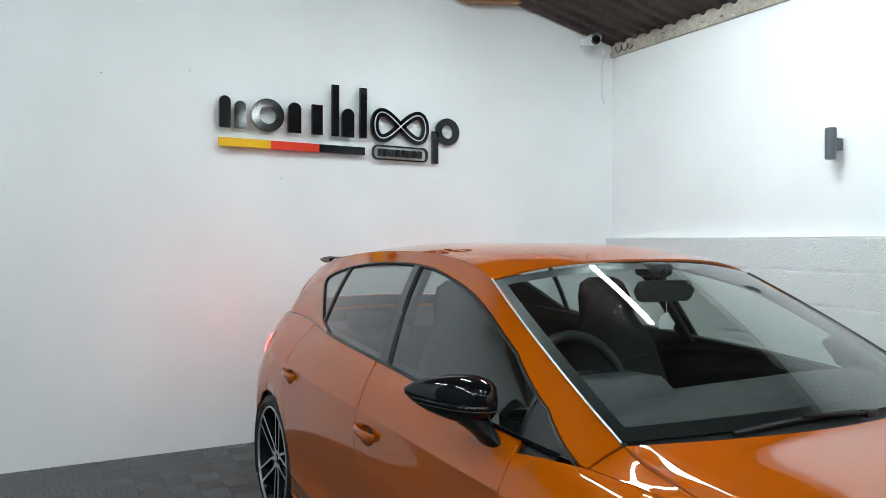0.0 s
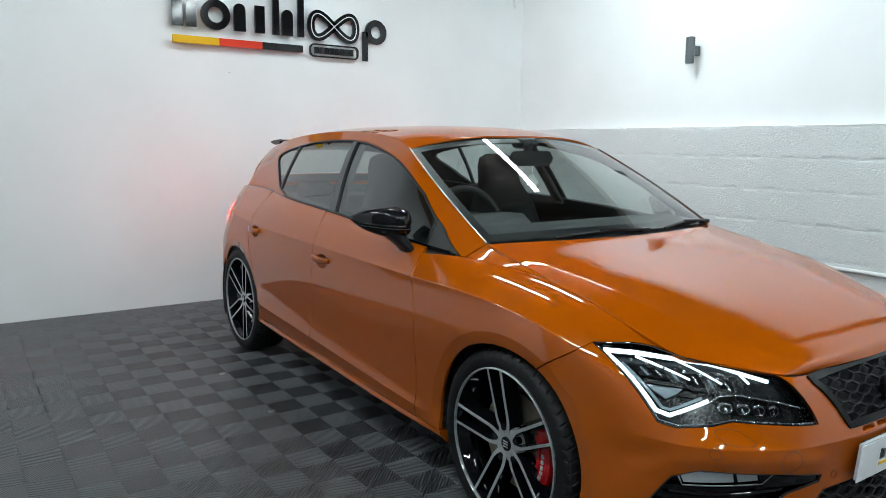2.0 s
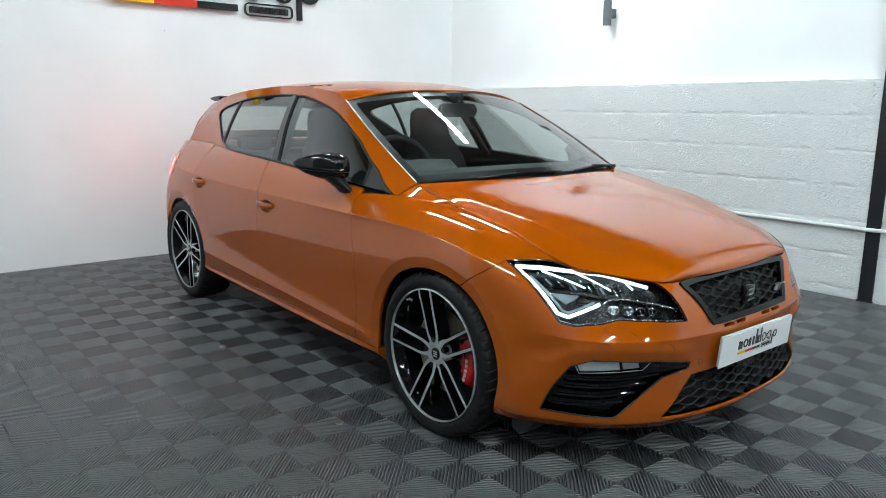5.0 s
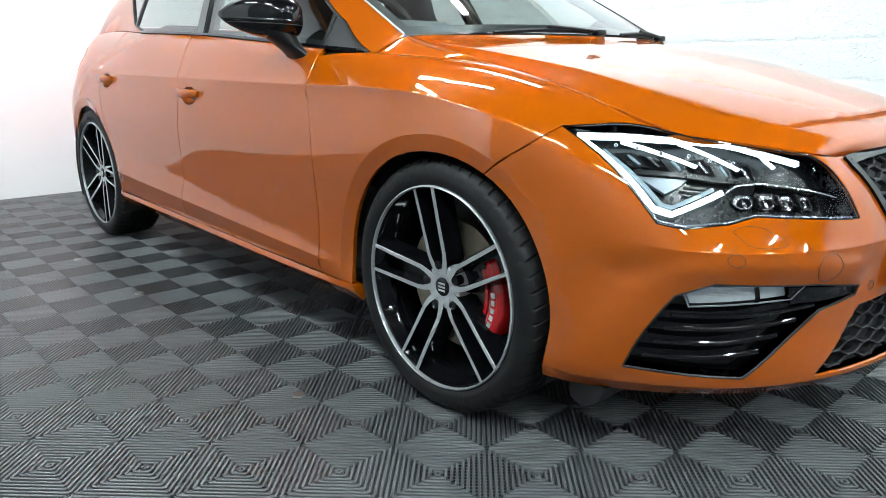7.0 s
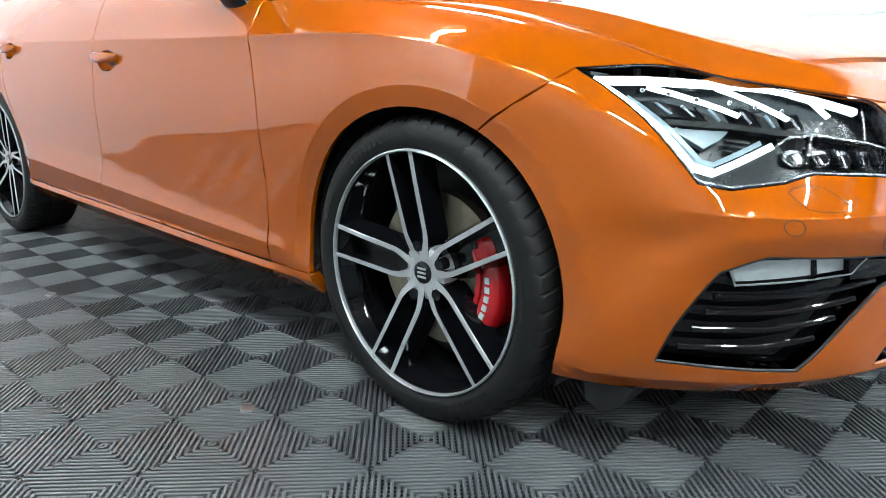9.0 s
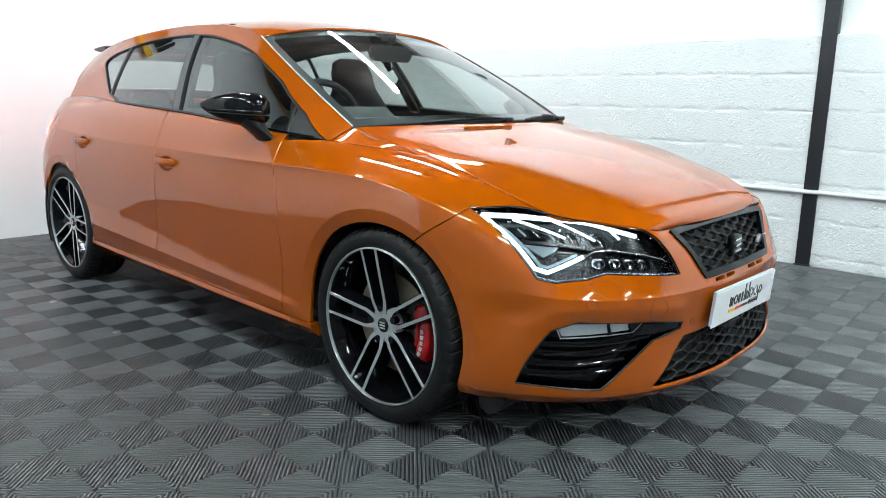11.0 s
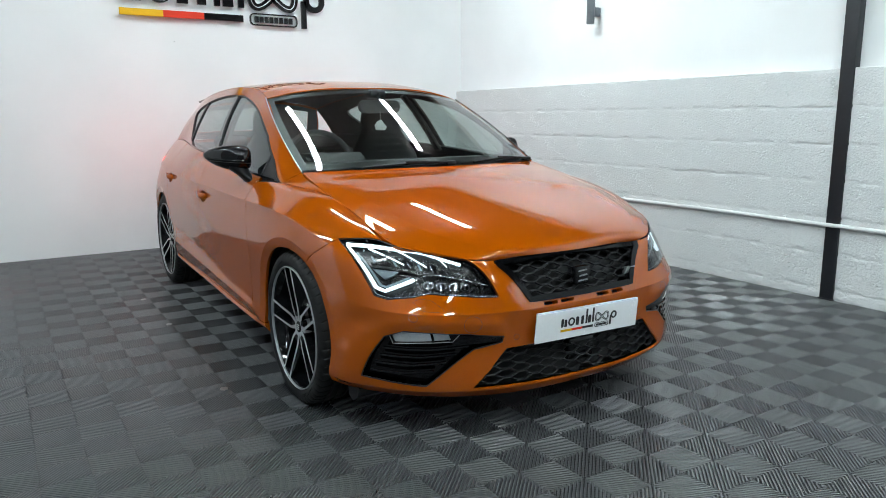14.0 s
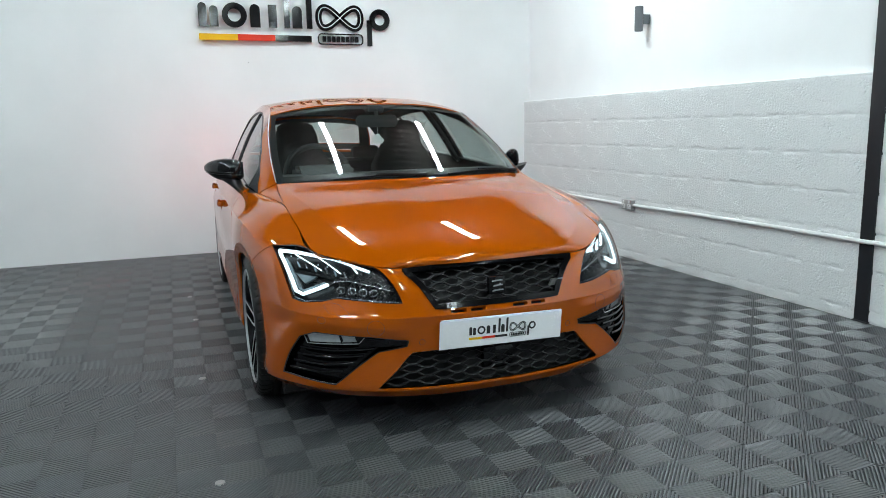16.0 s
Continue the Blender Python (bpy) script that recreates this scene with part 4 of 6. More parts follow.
lamp_loop = np.vstack([lamp_tip, lamp_low, lamp_top_in, [[(UK[3] * 2 + UK[4]) / 3, TOP]], [[(UK[3] + UK[4] * 2) / 3, TOP]], hood_at])
for sg in (-1, 1):
    lamp = skin("headlamp", shell, flipped(lamp_loop, sg), M["lens"], car, (), (.02, .016), (0, -1, .2), gap=0.003, flange=0, lift=-.001, label="lit LED headlamp with clear lens and angular light guide")
    skin("housing", shell, flipped(lamp_loop, sg), M["lamp_dark"], lamp, (), (.02, .016), (0, -1, .2), gap=0.004, flange=-0.040, lift=-.045)
    part("lens_seal", wire(shell, flipped(lamp_loop, sg), .0018, -.002, (0, -1, .2), closed=True), M["gloss_black"], lamp)
    part("light_guide", strip(((.775, .724), (.746, .588), (.724, .578), (.634, .619)), sg, .0108, -.014, .012), M["drl"], lamp, "glowing white light guide")
    part("light_guide", strip(((.775, .730), (.72, .7295), (.69, .7255), (.655, .7185), (.58, .7005), (.488, .670)), sg, .0092, -.013, .012), M["drl"], lamp, "glowing white light guide")
    part("guide_edge", strip(((.760, .704), (.732, .597), (.718, .592), (.644, .626)), sg, .008, -.020, .012), M["guide_off"], lamp)
    for fin in (((.722, .723), (.684, .695), (.650, .670)), ((.655, .716), (.620, .688), (.590, .662)), ((.552, .694), (.532, .664))):
        part("guide_fin", strip(fin, sg, .0040, -.019, .010), M["drl"], lamp, "glowing white light guide")
    # silver line along the lens border
    part("lens_rim", wire(shell, flipped(np.vstack([lamp_tip, lamp_low]) + (-.004, .006), sg), .0022, -.010, (0, -1, .2)), M["reflector"], lamp, "thin silver lens rim")
    # dark modules under the upper guide, each with a pale slip as its glint
    for k, (x, z) in enumerate(((.728, .692), (.704, .686), (.676, .678), (.640, .672), (.612, .664), (.580, .658))):
        bowl_cell = patch("led_module", ((x - .013, z - .016), (x + .012, z - .014), (x + .014, z + .013), (x - .011, z + .015)), M["gloss_black"] if k % 2 else M["lamp_dark"], lamp, sg, -.034, .003)
        patch("module_glint", ((x - .006, z - .010), (x - .002, z - .011), (x + .002, z + .008), (x - .002, z + .010)), M["reflector"] if k % 2 else M["guide_off"], bowl_cell, sg, -.0325, .002)
        p = shell(*flipped(on_front((x + .004, z + .008)), sg).T)[0]
        bm = bmesh.new()
        bmesh.ops.create_icosphere(bm, subdivisions=2, radius=.0042, matrix=Matrix.Translation((p[0], p[1] + .028, p[2])))
        part("projector_lens", bm, M["chrome"], bowl_cell, smooth=True)
    # bowls of the low beam; a narrow silver slip draws the highlight in each
    for k in range(4):
        x, z = .600 - k * .037, .605 - k * .0030
        oval = [(math.cos(a), math.sin(a)) for a in np.linspace(0, 2 * math.pi, 12, endpoint=False)]
        bowl_cell = patch("reflector_bowl", [(x + .0165 * c - .003 * q, z + .0135 * q) for c, q in oval], M["reflector"], lamp, sg, -.036, .003)
        patch("bowl_core", [(x + .0115 * c - .003 * q, z - .002 + .0085 * q) for c, q in oval], M["gloss_black"], bowl_cell, sg, -.0345, .002)
        patch("bowl_glint", ((x - .001, z - .009), (x + .002, z - .009), (x + .003, z + .003), (x + .001, z + .003)), M["reflector"], bowl_cell, sg, -.0325, .002)
        patch("bowl_divider", ((x - .022, z - .016), (x - .019, z - .016), (x - .017, z + .012), (x - .020, z + .012)), M["lamp_dark"], bowl_cell, sg, -.022, .014)
    patch("pale_insert", ((.742, .656), (.672, .648), (.690, .634), (.716, .620)), M["guide_off"], lamp, sg, -.030, .01)
    part("brow", strip(((.742, .664), (.668, .654), (.612, .642), (.56, .636), (.46, .612)), sg, .010, -.024, .014), M["lamp_dark"], lamp)
    part("brow_edge", strip(((.632, .616), (.606, .632), (.565, .635), (.48, .618), (.408, .597)), sg, .0032, -.018, .008), M["reflector"], lamp, "thin silver brow line")
    for z in (.632, .622, .612):
        part("fin", strip(((.684, z), (.655, z - .004)), sg, .004, -.026, .008), M["satin_black"], lamp)
    # fog pocket
    fog = skin("fog_intake", shell, flipped(fog_uv, sg), M["gloss_black"], car, (), (.02, .016), (0, -1, .1), gap=0.002, flange=-.028, lift=-.036, label="gloss black air intake with fog lamp")
    part("intake_rim", wire(shell, flipped(fog_uv, sg), .003, -.003, (0, -1, .1), closed=True), M["satin_black"], fog, smooth=True)
    patch("wing_blade", ((.56, .425), (.37, .407), (.372, .388), (.47, .386), (.545, .388)), M["gloss_black"], fog, sg, -.006, .02)
    for z, xa, xb in ((.372, .742, .490), (.345, .752, .530), (.315, .765, .568), (.284, .778, .604)):
        slat = wire(shell, flipped(on_front((xa, z), ((xa + xb) / 2, z - .002), (xb, z + .008)), sg), .0055, -.008, (0, -1, .1), sides=10)
        part("slat", slat, M["gloss_black"], fog, smooth=True)
    patch("fog_lamp", ((.728, .418), (.700, .432), (.520, .430), (.545, .398), (.718, .390)), M["lens"], fog, sg, -.008, 0, label="clear fog lamp")
    patch("reflector", ((.722, .416), (.700, .428), (.528, .426), (.551, .402), (.714, .394)), M["fog_chrome"], fog, sg, -.018, .010)
    patch("divider", ((.618, .428), (.612, .428), (.602, .402), (.609, .399)), M["lamp_dark"], fog, sg, -.014, .01)
    part("lamp_bezel", wire(shell, flipped(on_front((.728, .418), (.700, .432), (.520, .430), (.545, .398), (.718, .390)), sg), .0022, -.007, (0, -1, .1), closed=True), M["chrome"], fog, "thin chrome bezel", True)
    # covers in the bumper
    ring = [(.487 + .030 * math.cos(a), .464 + .030 * math.sin(a)) for a in np.linspace(0, 2 * math.pi, 28, endpoint=False)]
    part("tow_cover_joint", wire(shell, flipped(on_front(*ring), sg), .0007, .0001, (0, -1, .1), closed=True), M["trim"], car)
    ring = [(.668 + .0125 * math.cos(a), .490 + .0125 * math.sin(a)) for a in np.linspace(0, 2 * math.pi, 20, endpoint=False)]
    part("parking_sensor", wire(shell, flipped(on_front(*ring), sg), .0008, .0002, (0, -1, .1), closed=True), M["trim"], car)
    ring = [(.315 + .011 * math.cos(a), .398 + .011 * math.sin(a)) for a in np.linspace(0, 2 * math.pi, 20, endpoint=False)]
    part("parking_sensor", wire(shell, flipped(on_front(*ring), sg), .0008, .0002, (0, -1, .1), closed=True), M["trim"], car)
    part("washer_cover_joint", wire(shell, flipped(on_front((.655, .543), (.645, .549), (.630, .553), (.610, .551), (.600, .547), (.575, .522), (.573, .516), (.580, .513), (.600, .511), (.628, .513), (.640, .517)), sg), .0006, .0001, (0, -1, .1), closed=True), M["trim"], car)


def honeycomb(loop_xz, pitch, height, top):
    """Edges of flattened hexagons that lie inside an outline: pairs of points."""
    loop_xz = np.array(loop_xz)
    col = (pitch + top) / 2
    edges = []
    for i in range(-14, 15):
        for j in range(-10, 11):
            cx, cz = i * col, loop_xz[:, 1].mean() + (j + (i % 2) / 2) * height
            a, b, c = (cx - pitch / 2, cz), (cx - top / 2, cz + height / 2), (cx + top / 2, cz + height / 2)
            d = (cx - top / 2, cz - height / 2)
            edges += [(a, b), (b, c), (a, d)]
    out = []
    for p, q in edges:
        pts = np.array([np.array(p) + (np.array(q) - p) * k for k in np.linspace(0, 1, 9)])
        ok = inside(pts, loop_xz)
        if ok.sum() > 1:
            k = np.flatnonzero(ok)
            out.append((pts[k[0]], pts[k[-1]]))
    return out


def mesh_grille(name, loop_uv, outline, pitch, height, top, lift, radius, parent, material):
    es = honeycomb(outline, pitch, height, top)
    a = np.array([[abs(p[0]), p[1]] for e in es for p in e])
    a[:, 0] = np.maximum(a[:, 0], 1e-4)
    sgn = np.sign([p[0] for e in es for p in e])
    uv = solve_uv(shell, a, [0, 2], near_uv(a, [0, 2], 0, UK[5])) * np.stack([np.where(sgn == 0, 1, sgn), np.ones(len(a))], 1)
    p = shell(uv[:, 0], uv[:, 1])
    p[:, 1] -= lift
    bm = bmesh.new()
    for k in range(0, len(p), 2):
        q0, q1 = Vector(p[k]), Vector(p[k + 1])
        d = (q1 - q0).normalized()
        up = Vector((0, -1, 0)).cross(d).normalized()
        ring = []
        for q in (q0 - d * .001, q1 + d * .001):
            ring.append([bm.verts.new(q + up * s * radius + Vector((0, 1, 0)) * t) for s, t in ((-1, .012), (-.8, .001), (0, -.002), (.8, .001), (1, .012))])
        for i in range(4):
            bm.faces.new((ring[0][i], ring[0][i + 1], ring[1][i + 1], ring[1][i]))
    return part(name, bm, material, parent)


def both(half):
    half = list(half)
    return half + [(-x, z) for x, z in reversed(half)]


grille = skin("grille", shell, grille_loop, M["satin_black"], car, (), (.03, .02), (0, -1, .1), gap=.002, flange=-.034, lift=-.040, label="black honeycomb grille in a gloss black frame")
grille_xz = both([(0.001, .668), (.358, .662), (.258, .529), (0.001, .527)])
mesh_grille("honeycomb_mesh", grille_loop, grille_xz, .086, .0290, .026, -.010, .0044, grille, M["mesh_black"])
part("grille_frame", ribbon(shell, across(on_front((.001, .672), (.359, .664), (.256, .530), (.001, .528))), .022, .006, (0, -1, .1), thick=.014, closed=True), M["frame_black"], grille, "gloss black frame")
gy = shell(*on_front((.001, .585)).T)[0][1]
emblem = box_bm(-.036, .036, gy - .012, gy + .012, .552, .624, .008)
emb = part("emblem", emblem, M["gloss_black"], grille, "gloss black plain emblem plate", True)
for k, (x0, x1, z) in enumerate(((-.026, .022, .607), (-.020, .024, .588), (-.024, .026, .569))):
    part("emblem_bar", prism_bm([(x0, z - .004), (x1, z - .001), (x1 - .003, z + .005), (x0 + .003, z + .003)], gy - .016, gy - .010), M["chrome"], emb)
bx = .270
by = shell(*on_front((bx, .575)).T)[0][1]
part("grille_badge", prism_bm([(bx - .030, .560), (bx + .018, .562), (bx + .030, .588), (bx - .018, .586)], by - .002, by + .012), M["steel"], grille, "small slanted silver badge")
lower = skin("lower_grille", shell, lower_loop, M["satin_black"], car, (), (.03, .02), (0, -1, .1), gap=.002, flange=-.044, lift=-.050, label="black honeycomb lower grille")
mesh_grille("honeycomb_mesh", lower_loop, both([(0.001, .362), (.350, .354), (.476, .229), (0.001, .229)]), .090, .031, .027, -.014, .0040, lower, M["mesh_black"])
part("radar_cover", box_bm(-.065, .065, -.800, -.77, .255, .345, .008), M["gloss_black"], lower, "black sensor cover", True)
for s in (-1, 1):
    for x in (.09, .17):
        part("vent_slot", box_bm(s * x - .03, s * x + .03, -.775, -.765, .500, .518), M["trim"], car)
part("vent_slot", box_bm(-.03, .03, -.8105, -.775, .505, .513), M["trim"], car)

# display plate
plate = part("show_plate", box_bm(-.26, .26, -.0015, .0015, -.0555, .0555, .001), M["plate"], car, "white acrylic dealer plate with dark shapes", m=pose(0, -.835, .419, 4, 1.2, 0))
part("plate_backing", box_bm(-.252, .262, .003, .012, -.052, .058, .001), M["acrylic_edge"], plate)
part("plate_bracket", box_bm(-.20, .20, .012, .032, -.03, .05, .002), M["trim"], plate)


def ring_outline(cx, cz, r, n=36):
    return [(cx + r * math.cos(a), cz + r * math.sin(a)) for a in np.linspace(0, 2 * math.pi, n, endpoint=False)]


def band_bm(path, width, d0, d1, closed=False, bm=None):
    """A flat band of a given width along a path in x and z, as a slab from d0 to d1."""
    bm = bm or bmesh.new()
    p = np.array(path, float)
    nxt, prv = (np.roll(p, -1, 0), np.roll(p, 1, 0)) if closed else (np.vstack([p[1:], p[-1:]]), np.vstack([p[:1], p[:-1]]))
    t = nxt - prv
    t /= np.linalg.norm(t, axis=1, keepdims=True)
    n = np.stack([-t[:, 1], t[:, 0]], 1) * width / 2
    rows = [[bm.verts.new((q[0] + s * m[0], d, q[1] + s * m[1])) for s, d in ((-1, d0), (1, d0), (1, d1), (-1, d1))] for q, m in zip(p, n)]
    for a, b in list(zip(rows, rows[1:])) + ([(rows[-1], rows[0])] if closed else []):
        for k in range(4):
            bm.faces.new((a[k], a[(k + 1) % 4], b[(k + 1) % 4], b[k]))
    if not closed:
        bm.faces.new(rows[0]), bm.faces.new(rows[-1][::-1])
    return bm


def rounded(x0, x1, z0, z1, r, n=6):
    out = []
    for cx, cz, a0 in ((x1 - r, z1 - r, 0), (x0 + r, z1 - r, 90), (x0 + r, z0 + r, 180), (x1 - r, z0 + r, 270)):
        out += [(cx + r * math.cos(radians(a)), cz + r * math.sin(radians(a))) for a in np.linspace(a0, a0 + 90, n)]
    return out


def loop_mark(cx, cz, half, high, n=72):
    """A lying figure-of-eight path."""
    return [(cx + half * math.cos(a), cz + high * math.sin(2 * a)) for a in np.linspace(0, 2 * math.pi, n, endpoint=False)]


def emblem_shapes(d0, d1, thick=1.0):
    """The house mark as plain slabs, rings and bars (1.88 wide): pairs of name, bmesh, material."""
    b = .055 * thick
    slab = lambda x0, x1, z1: prism_bm([(x0, 0)] + [((x0 + x1) / 2 - (x1 - x0) / 2 * math.cos(t), z1 - (x1 - x0) / 2 + (x1 - x0) / 2 * math.sin(t)) for t in np.linspace(0, math.pi, 14)] + [(x1, 0)], d0, d1)
    out = [("round_slab", slab(.004, .080, .215), "sign_black"), ("round_slab", slab(.106, .184, .190), "sign_black")]
    out.append(("ring", band_bm(ring_outline(.335, .108, .088), b, d0, d1, True), "sign_black"))
    out.append(("round_slab", slab(.480, .575, .215), "sign_black"))
    out.append(("bar", prism_bm([(.655, 0), (.735, 0), (.735, .215), (.655, .215)], d0, d1), "sign_black"))
    out.append(("tall_bar", prism_bm([(.806, 0), (.860, 0), (.860, .375), (.806, .375)], d0, d1), "sign_black"))
    out.append(("round_slab", slab(.885, .980, .210), "sign_black"))
    out.append(("tall_bar", prism_bm([(1.026, 0), (1.080, 0), (1.080, .375), (1.026, .375)], d0, d1), "sign_black"))
    out.append(("loop_band", band_bm(loop_mark(1.360, .112, .215, .098), .062 * thick, d0, d1, True), "sign_black"))
    out.append(("loop_line", band_bm(loop_mark(1.360, .112, .215, .098), .008, d0 - .0012 * np.sign(d1 - d0), d0, True), "acrylic_edge"))
    out.append(("ring", band_bm(ring_outline(1.775, .105, .080), .054 * thick, d0, d1, True), "sign_black"))
    out.append(("bar", prism_bm([(1.640, -.155), (1.690, -.155), (1.690, .10), (1.640, .10)], d0, d1), "sign_black"))
    for x0, x1, c in ((0, .355, "yellow"), (.357, .708, "vermilion"), (.710, 1.066, "sign_black")):
        out.append(("stripe", prism_bm([(x0, -.125), (x1, -.125), (x1, -.068), (x0, -.068)], d0, d1), c))
    frame_path = rounded(1.135, 1.590, -.145, -.045, .035)
    out.append(("badge_outline", band_bm(frame_path, .012, d0, d1, True), "sign_black"))
    for k in range(8):
        x = 1.178 + k * .0475
        out.append(("badge_bar", prism_bm([(x, -.122), (x + .034, -.122), (x + .034, -.068), (x, -.068)], d0, d1), "sign_black"))
    return out


mini = Matrix.Translation((-.140, -.0018, -.008)) @ Matrix.Diagonal((.152, 1, .152, 1))
for name, bm, c in emblem_shapes(-.0012, .001, .8):
    bmesh.ops.transform(bm, matrix=mini, verts=bm.verts)
    part(name, bm, M["ink"] if c == "sign_black" else M[c], plate)

# ---- wheels ----
def spoke_bm(sgn, wide, deep0, deep1):
    """One of a pair of spokes in the wheel plane; runs outwards along z, bends once."""
    path = [(.026, .008, .012), (.046, .0165, .0085), (.066, .0245, .0066), (.084, .0280, .0052), (.17, .0300, .0044), (.251, .0330, .0042)]
    bm = bmesh.new()
    rows = []
    for r, off, w0 in path:
        face = .031 - .022 * (max(0, r - .04) / .21) ** .8
        c = sgn * off
        w1 = max(wide, w0 * .95)
        rows.append([bm.verts.new(q) for q in ((-face - deep0, c - w0, r), (-face - deep0, c + w0, r), (-face - deep1, c + (w1 if sgn > 0 else w0 * .9), r), (-face - deep1, c - (w1 if sgn < 0 else w0 * .9), r))])
    for a, b in zip(rows, rows[1:]):
        for k in range(4):
            bm.faces.new((a[k], a[(k + 1) % 4], b[(k + 1) % 4], b[k]))
    bm.faces.new(rows[0]), bm.faces.new(rows[-1][::-1])
    return bm


def tyre_bm(prof, blocks=56):
    """A tyre turned from its profile, with slanted grooves cut across the shoulders."""
    bm = bmesh.new()
    rings = []
    for i in range(blocks):
        for k, cut in ((0, 0), (.10, 1), (.16, 1), (.26, 0), (.62, 0)):
            row = []
            for x, r in prof:
                shoulder = cut if (-.058 < x < -.008 or -.214 < x < -.172) and r > .305 else 0
                slant = .35 * (x + .035) / .04
                t = 2 * math.pi * (i + k + slant * (1 if r > .305 else 0)) / blocks
                rr = r - .0032 * shoulder
                row.append(bm.verts.new((x, rr * math.cos(t), rr * math.sin(t))))
            rings.append(row)
    for a, b in zip(rings, rings[1:] + rings[:1]):
        for k in range(len(prof) - 1):
            bm.faces.new((a[k], a[k + 1], b[k + 1], b[k]))
    bmesh.ops.recalc_face_normals(bm, faces=bm.faces)
    return bm


def wheel_parts(wheel, front):
    """Tyre, rim, twin spokes, brake; the axle is local x, the outer face at x = 0."""
    prof = [(-.028, .2500), (-.012, .256), (-.003, .268), (0, .285), (-.004, .303), (-.012, .3135), (-.022, .3195), (-.035, .3225)]
    tread = []
    for g in (-.060, -.098, -.134, -.170):
        tread += [(g + .005, .3238), (g + .004, .3165), (g - .004, .3165), (g - .005, .3238)]
    prof += tread + [(-.200, .3215), (-.212, .312), (-.222, .29), (-.215, .262), (-.200, .2500)]
    part("tyre", tyre_bm(prof), M["rubber"], wheel, "black low-profile tyre with grooved shoulder", True)
    marks = bmesh.new()
    for a0, count, size in ((18, 8, .013), (60, 10, .006), (118, 12, .006), (200, 8, .013), (262, 14, .006), (318, 10, .006)):
        for k in range(count):
            a = radians(a0 + k * size * 260)
            m = Matrix.Rotation(-a, 4, "X") @ Matrix.Translation((-.0025, 0, .282))
            bmesh.ops.create_cube(marks, size=1, matrix=m @ Matrix.Diagonal((.006, size * .62, size, 1)))
    tagged(part("sidewall_marking", marks, M["rubber"], wheel), kind="stuff")
    part("rim_lip", lathe_bm([(-.007, .2530), (-.0035, .2535), (-.0015, .2550), (-.004, .2585), (-.012, .2585), (-.012, .2530)], 96, closed=True), M["alloy"], wheel, "machined rim lip", True)
    part("rim_barrel", lathe_bm([(-.018, .2585), (-.016, .2490), (-.035, .240), (-.060, .226), (-.140, .222), (-.190, .238), (-.200, .2585)], 72), M["gloss_black"], wheel, "gloss black rim barrel", True)
    hub = lathe_bm([(-.033, .022), (-.0315, .030), (-.0325, .050), (-.036, .057), (-.050, .063), (-.10, .066)], 40)
    part("hub", hub, M["alloy"], wheel, "machined hub", True)
    capm = lathe_bm([(-.0285, 0.0005), (-.0285, .020), (-.030, .0235), (-.036, .0245)], 32)
    cap = part("centre_cap", capm, M["gloss_black"], wheel, "black centre cap with plain silver bars", True)
    for z in (-.009, 0, .009):
        part("cap_bar", box_bm(-.0290, -.0272, -.012, .012, z - .0022, z + .0022), M["silver"], wheel)
    for k in range(5):
        turn = Matrix.Rotation(radians(-(100.5 - 90) - 72 * k), 4, "X")
        for sgn in (-1, 1):
            bm = spoke_bm(sgn, .020, .0015, .048)
            part("spoke", bm, M["gloss_black"], wheel, m=turn)
            bm = spoke_bm(sgn, .0058, 0, .0016)
            part("spoke_face", bm, M["alloy"], wheel, "machined spoke face", m=turn)
        bm = bmesh.new()
        rows = [[bm.verts.new(q) for q in ((-.062, -w, r), (-.062, w, r))] for r, w in ((.05, .016), (.12, .026), (.20, .034), (.238, .038))]
        for a, b in zip(rows, rows[1:]):
            bm.faces.new((a[0], a[1], b[1], b[0]))
        bmesh.ops.solidify(bm, geom=bm.faces[:], thickness=.012)
        part("spoke_web", bm, M["gloss_black"], wheel, m=turn)
        # raised black disc in place of the shaded depth of a bolt hole
        hole = lathe_bm([(-.0268, .0005), (-.0268, .0098), (-.0258, .0106), (-.0258, .0116), (-.046, .0128)], 20)
        part("bolt_hole_disc", hole, M["gloss_black"], wheel, m=Matrix.Rotation(radians(-(100.5 - 90) - 72 * k), 4, "X") @ Matrix.Translation((0, 0, .057)))
    part("brake_disc", lathe_bm([(-.085, .06), (-.080, .075), (-.080, .165), (-.110, .165), (-.110, .06)], 64, closed=True), M["iron"], wheel, "worn steel brake disc", True)
    part("disc_bell", lathe_bm([(-.070, .03), (-.070, .072), (-.085, .078)], 48), M["iron"], wheel, smooth=True)
    part("wheel_back", lathe_bm([(-.150, .001), (-.150, .222)], 32), M["trim"], wheel)


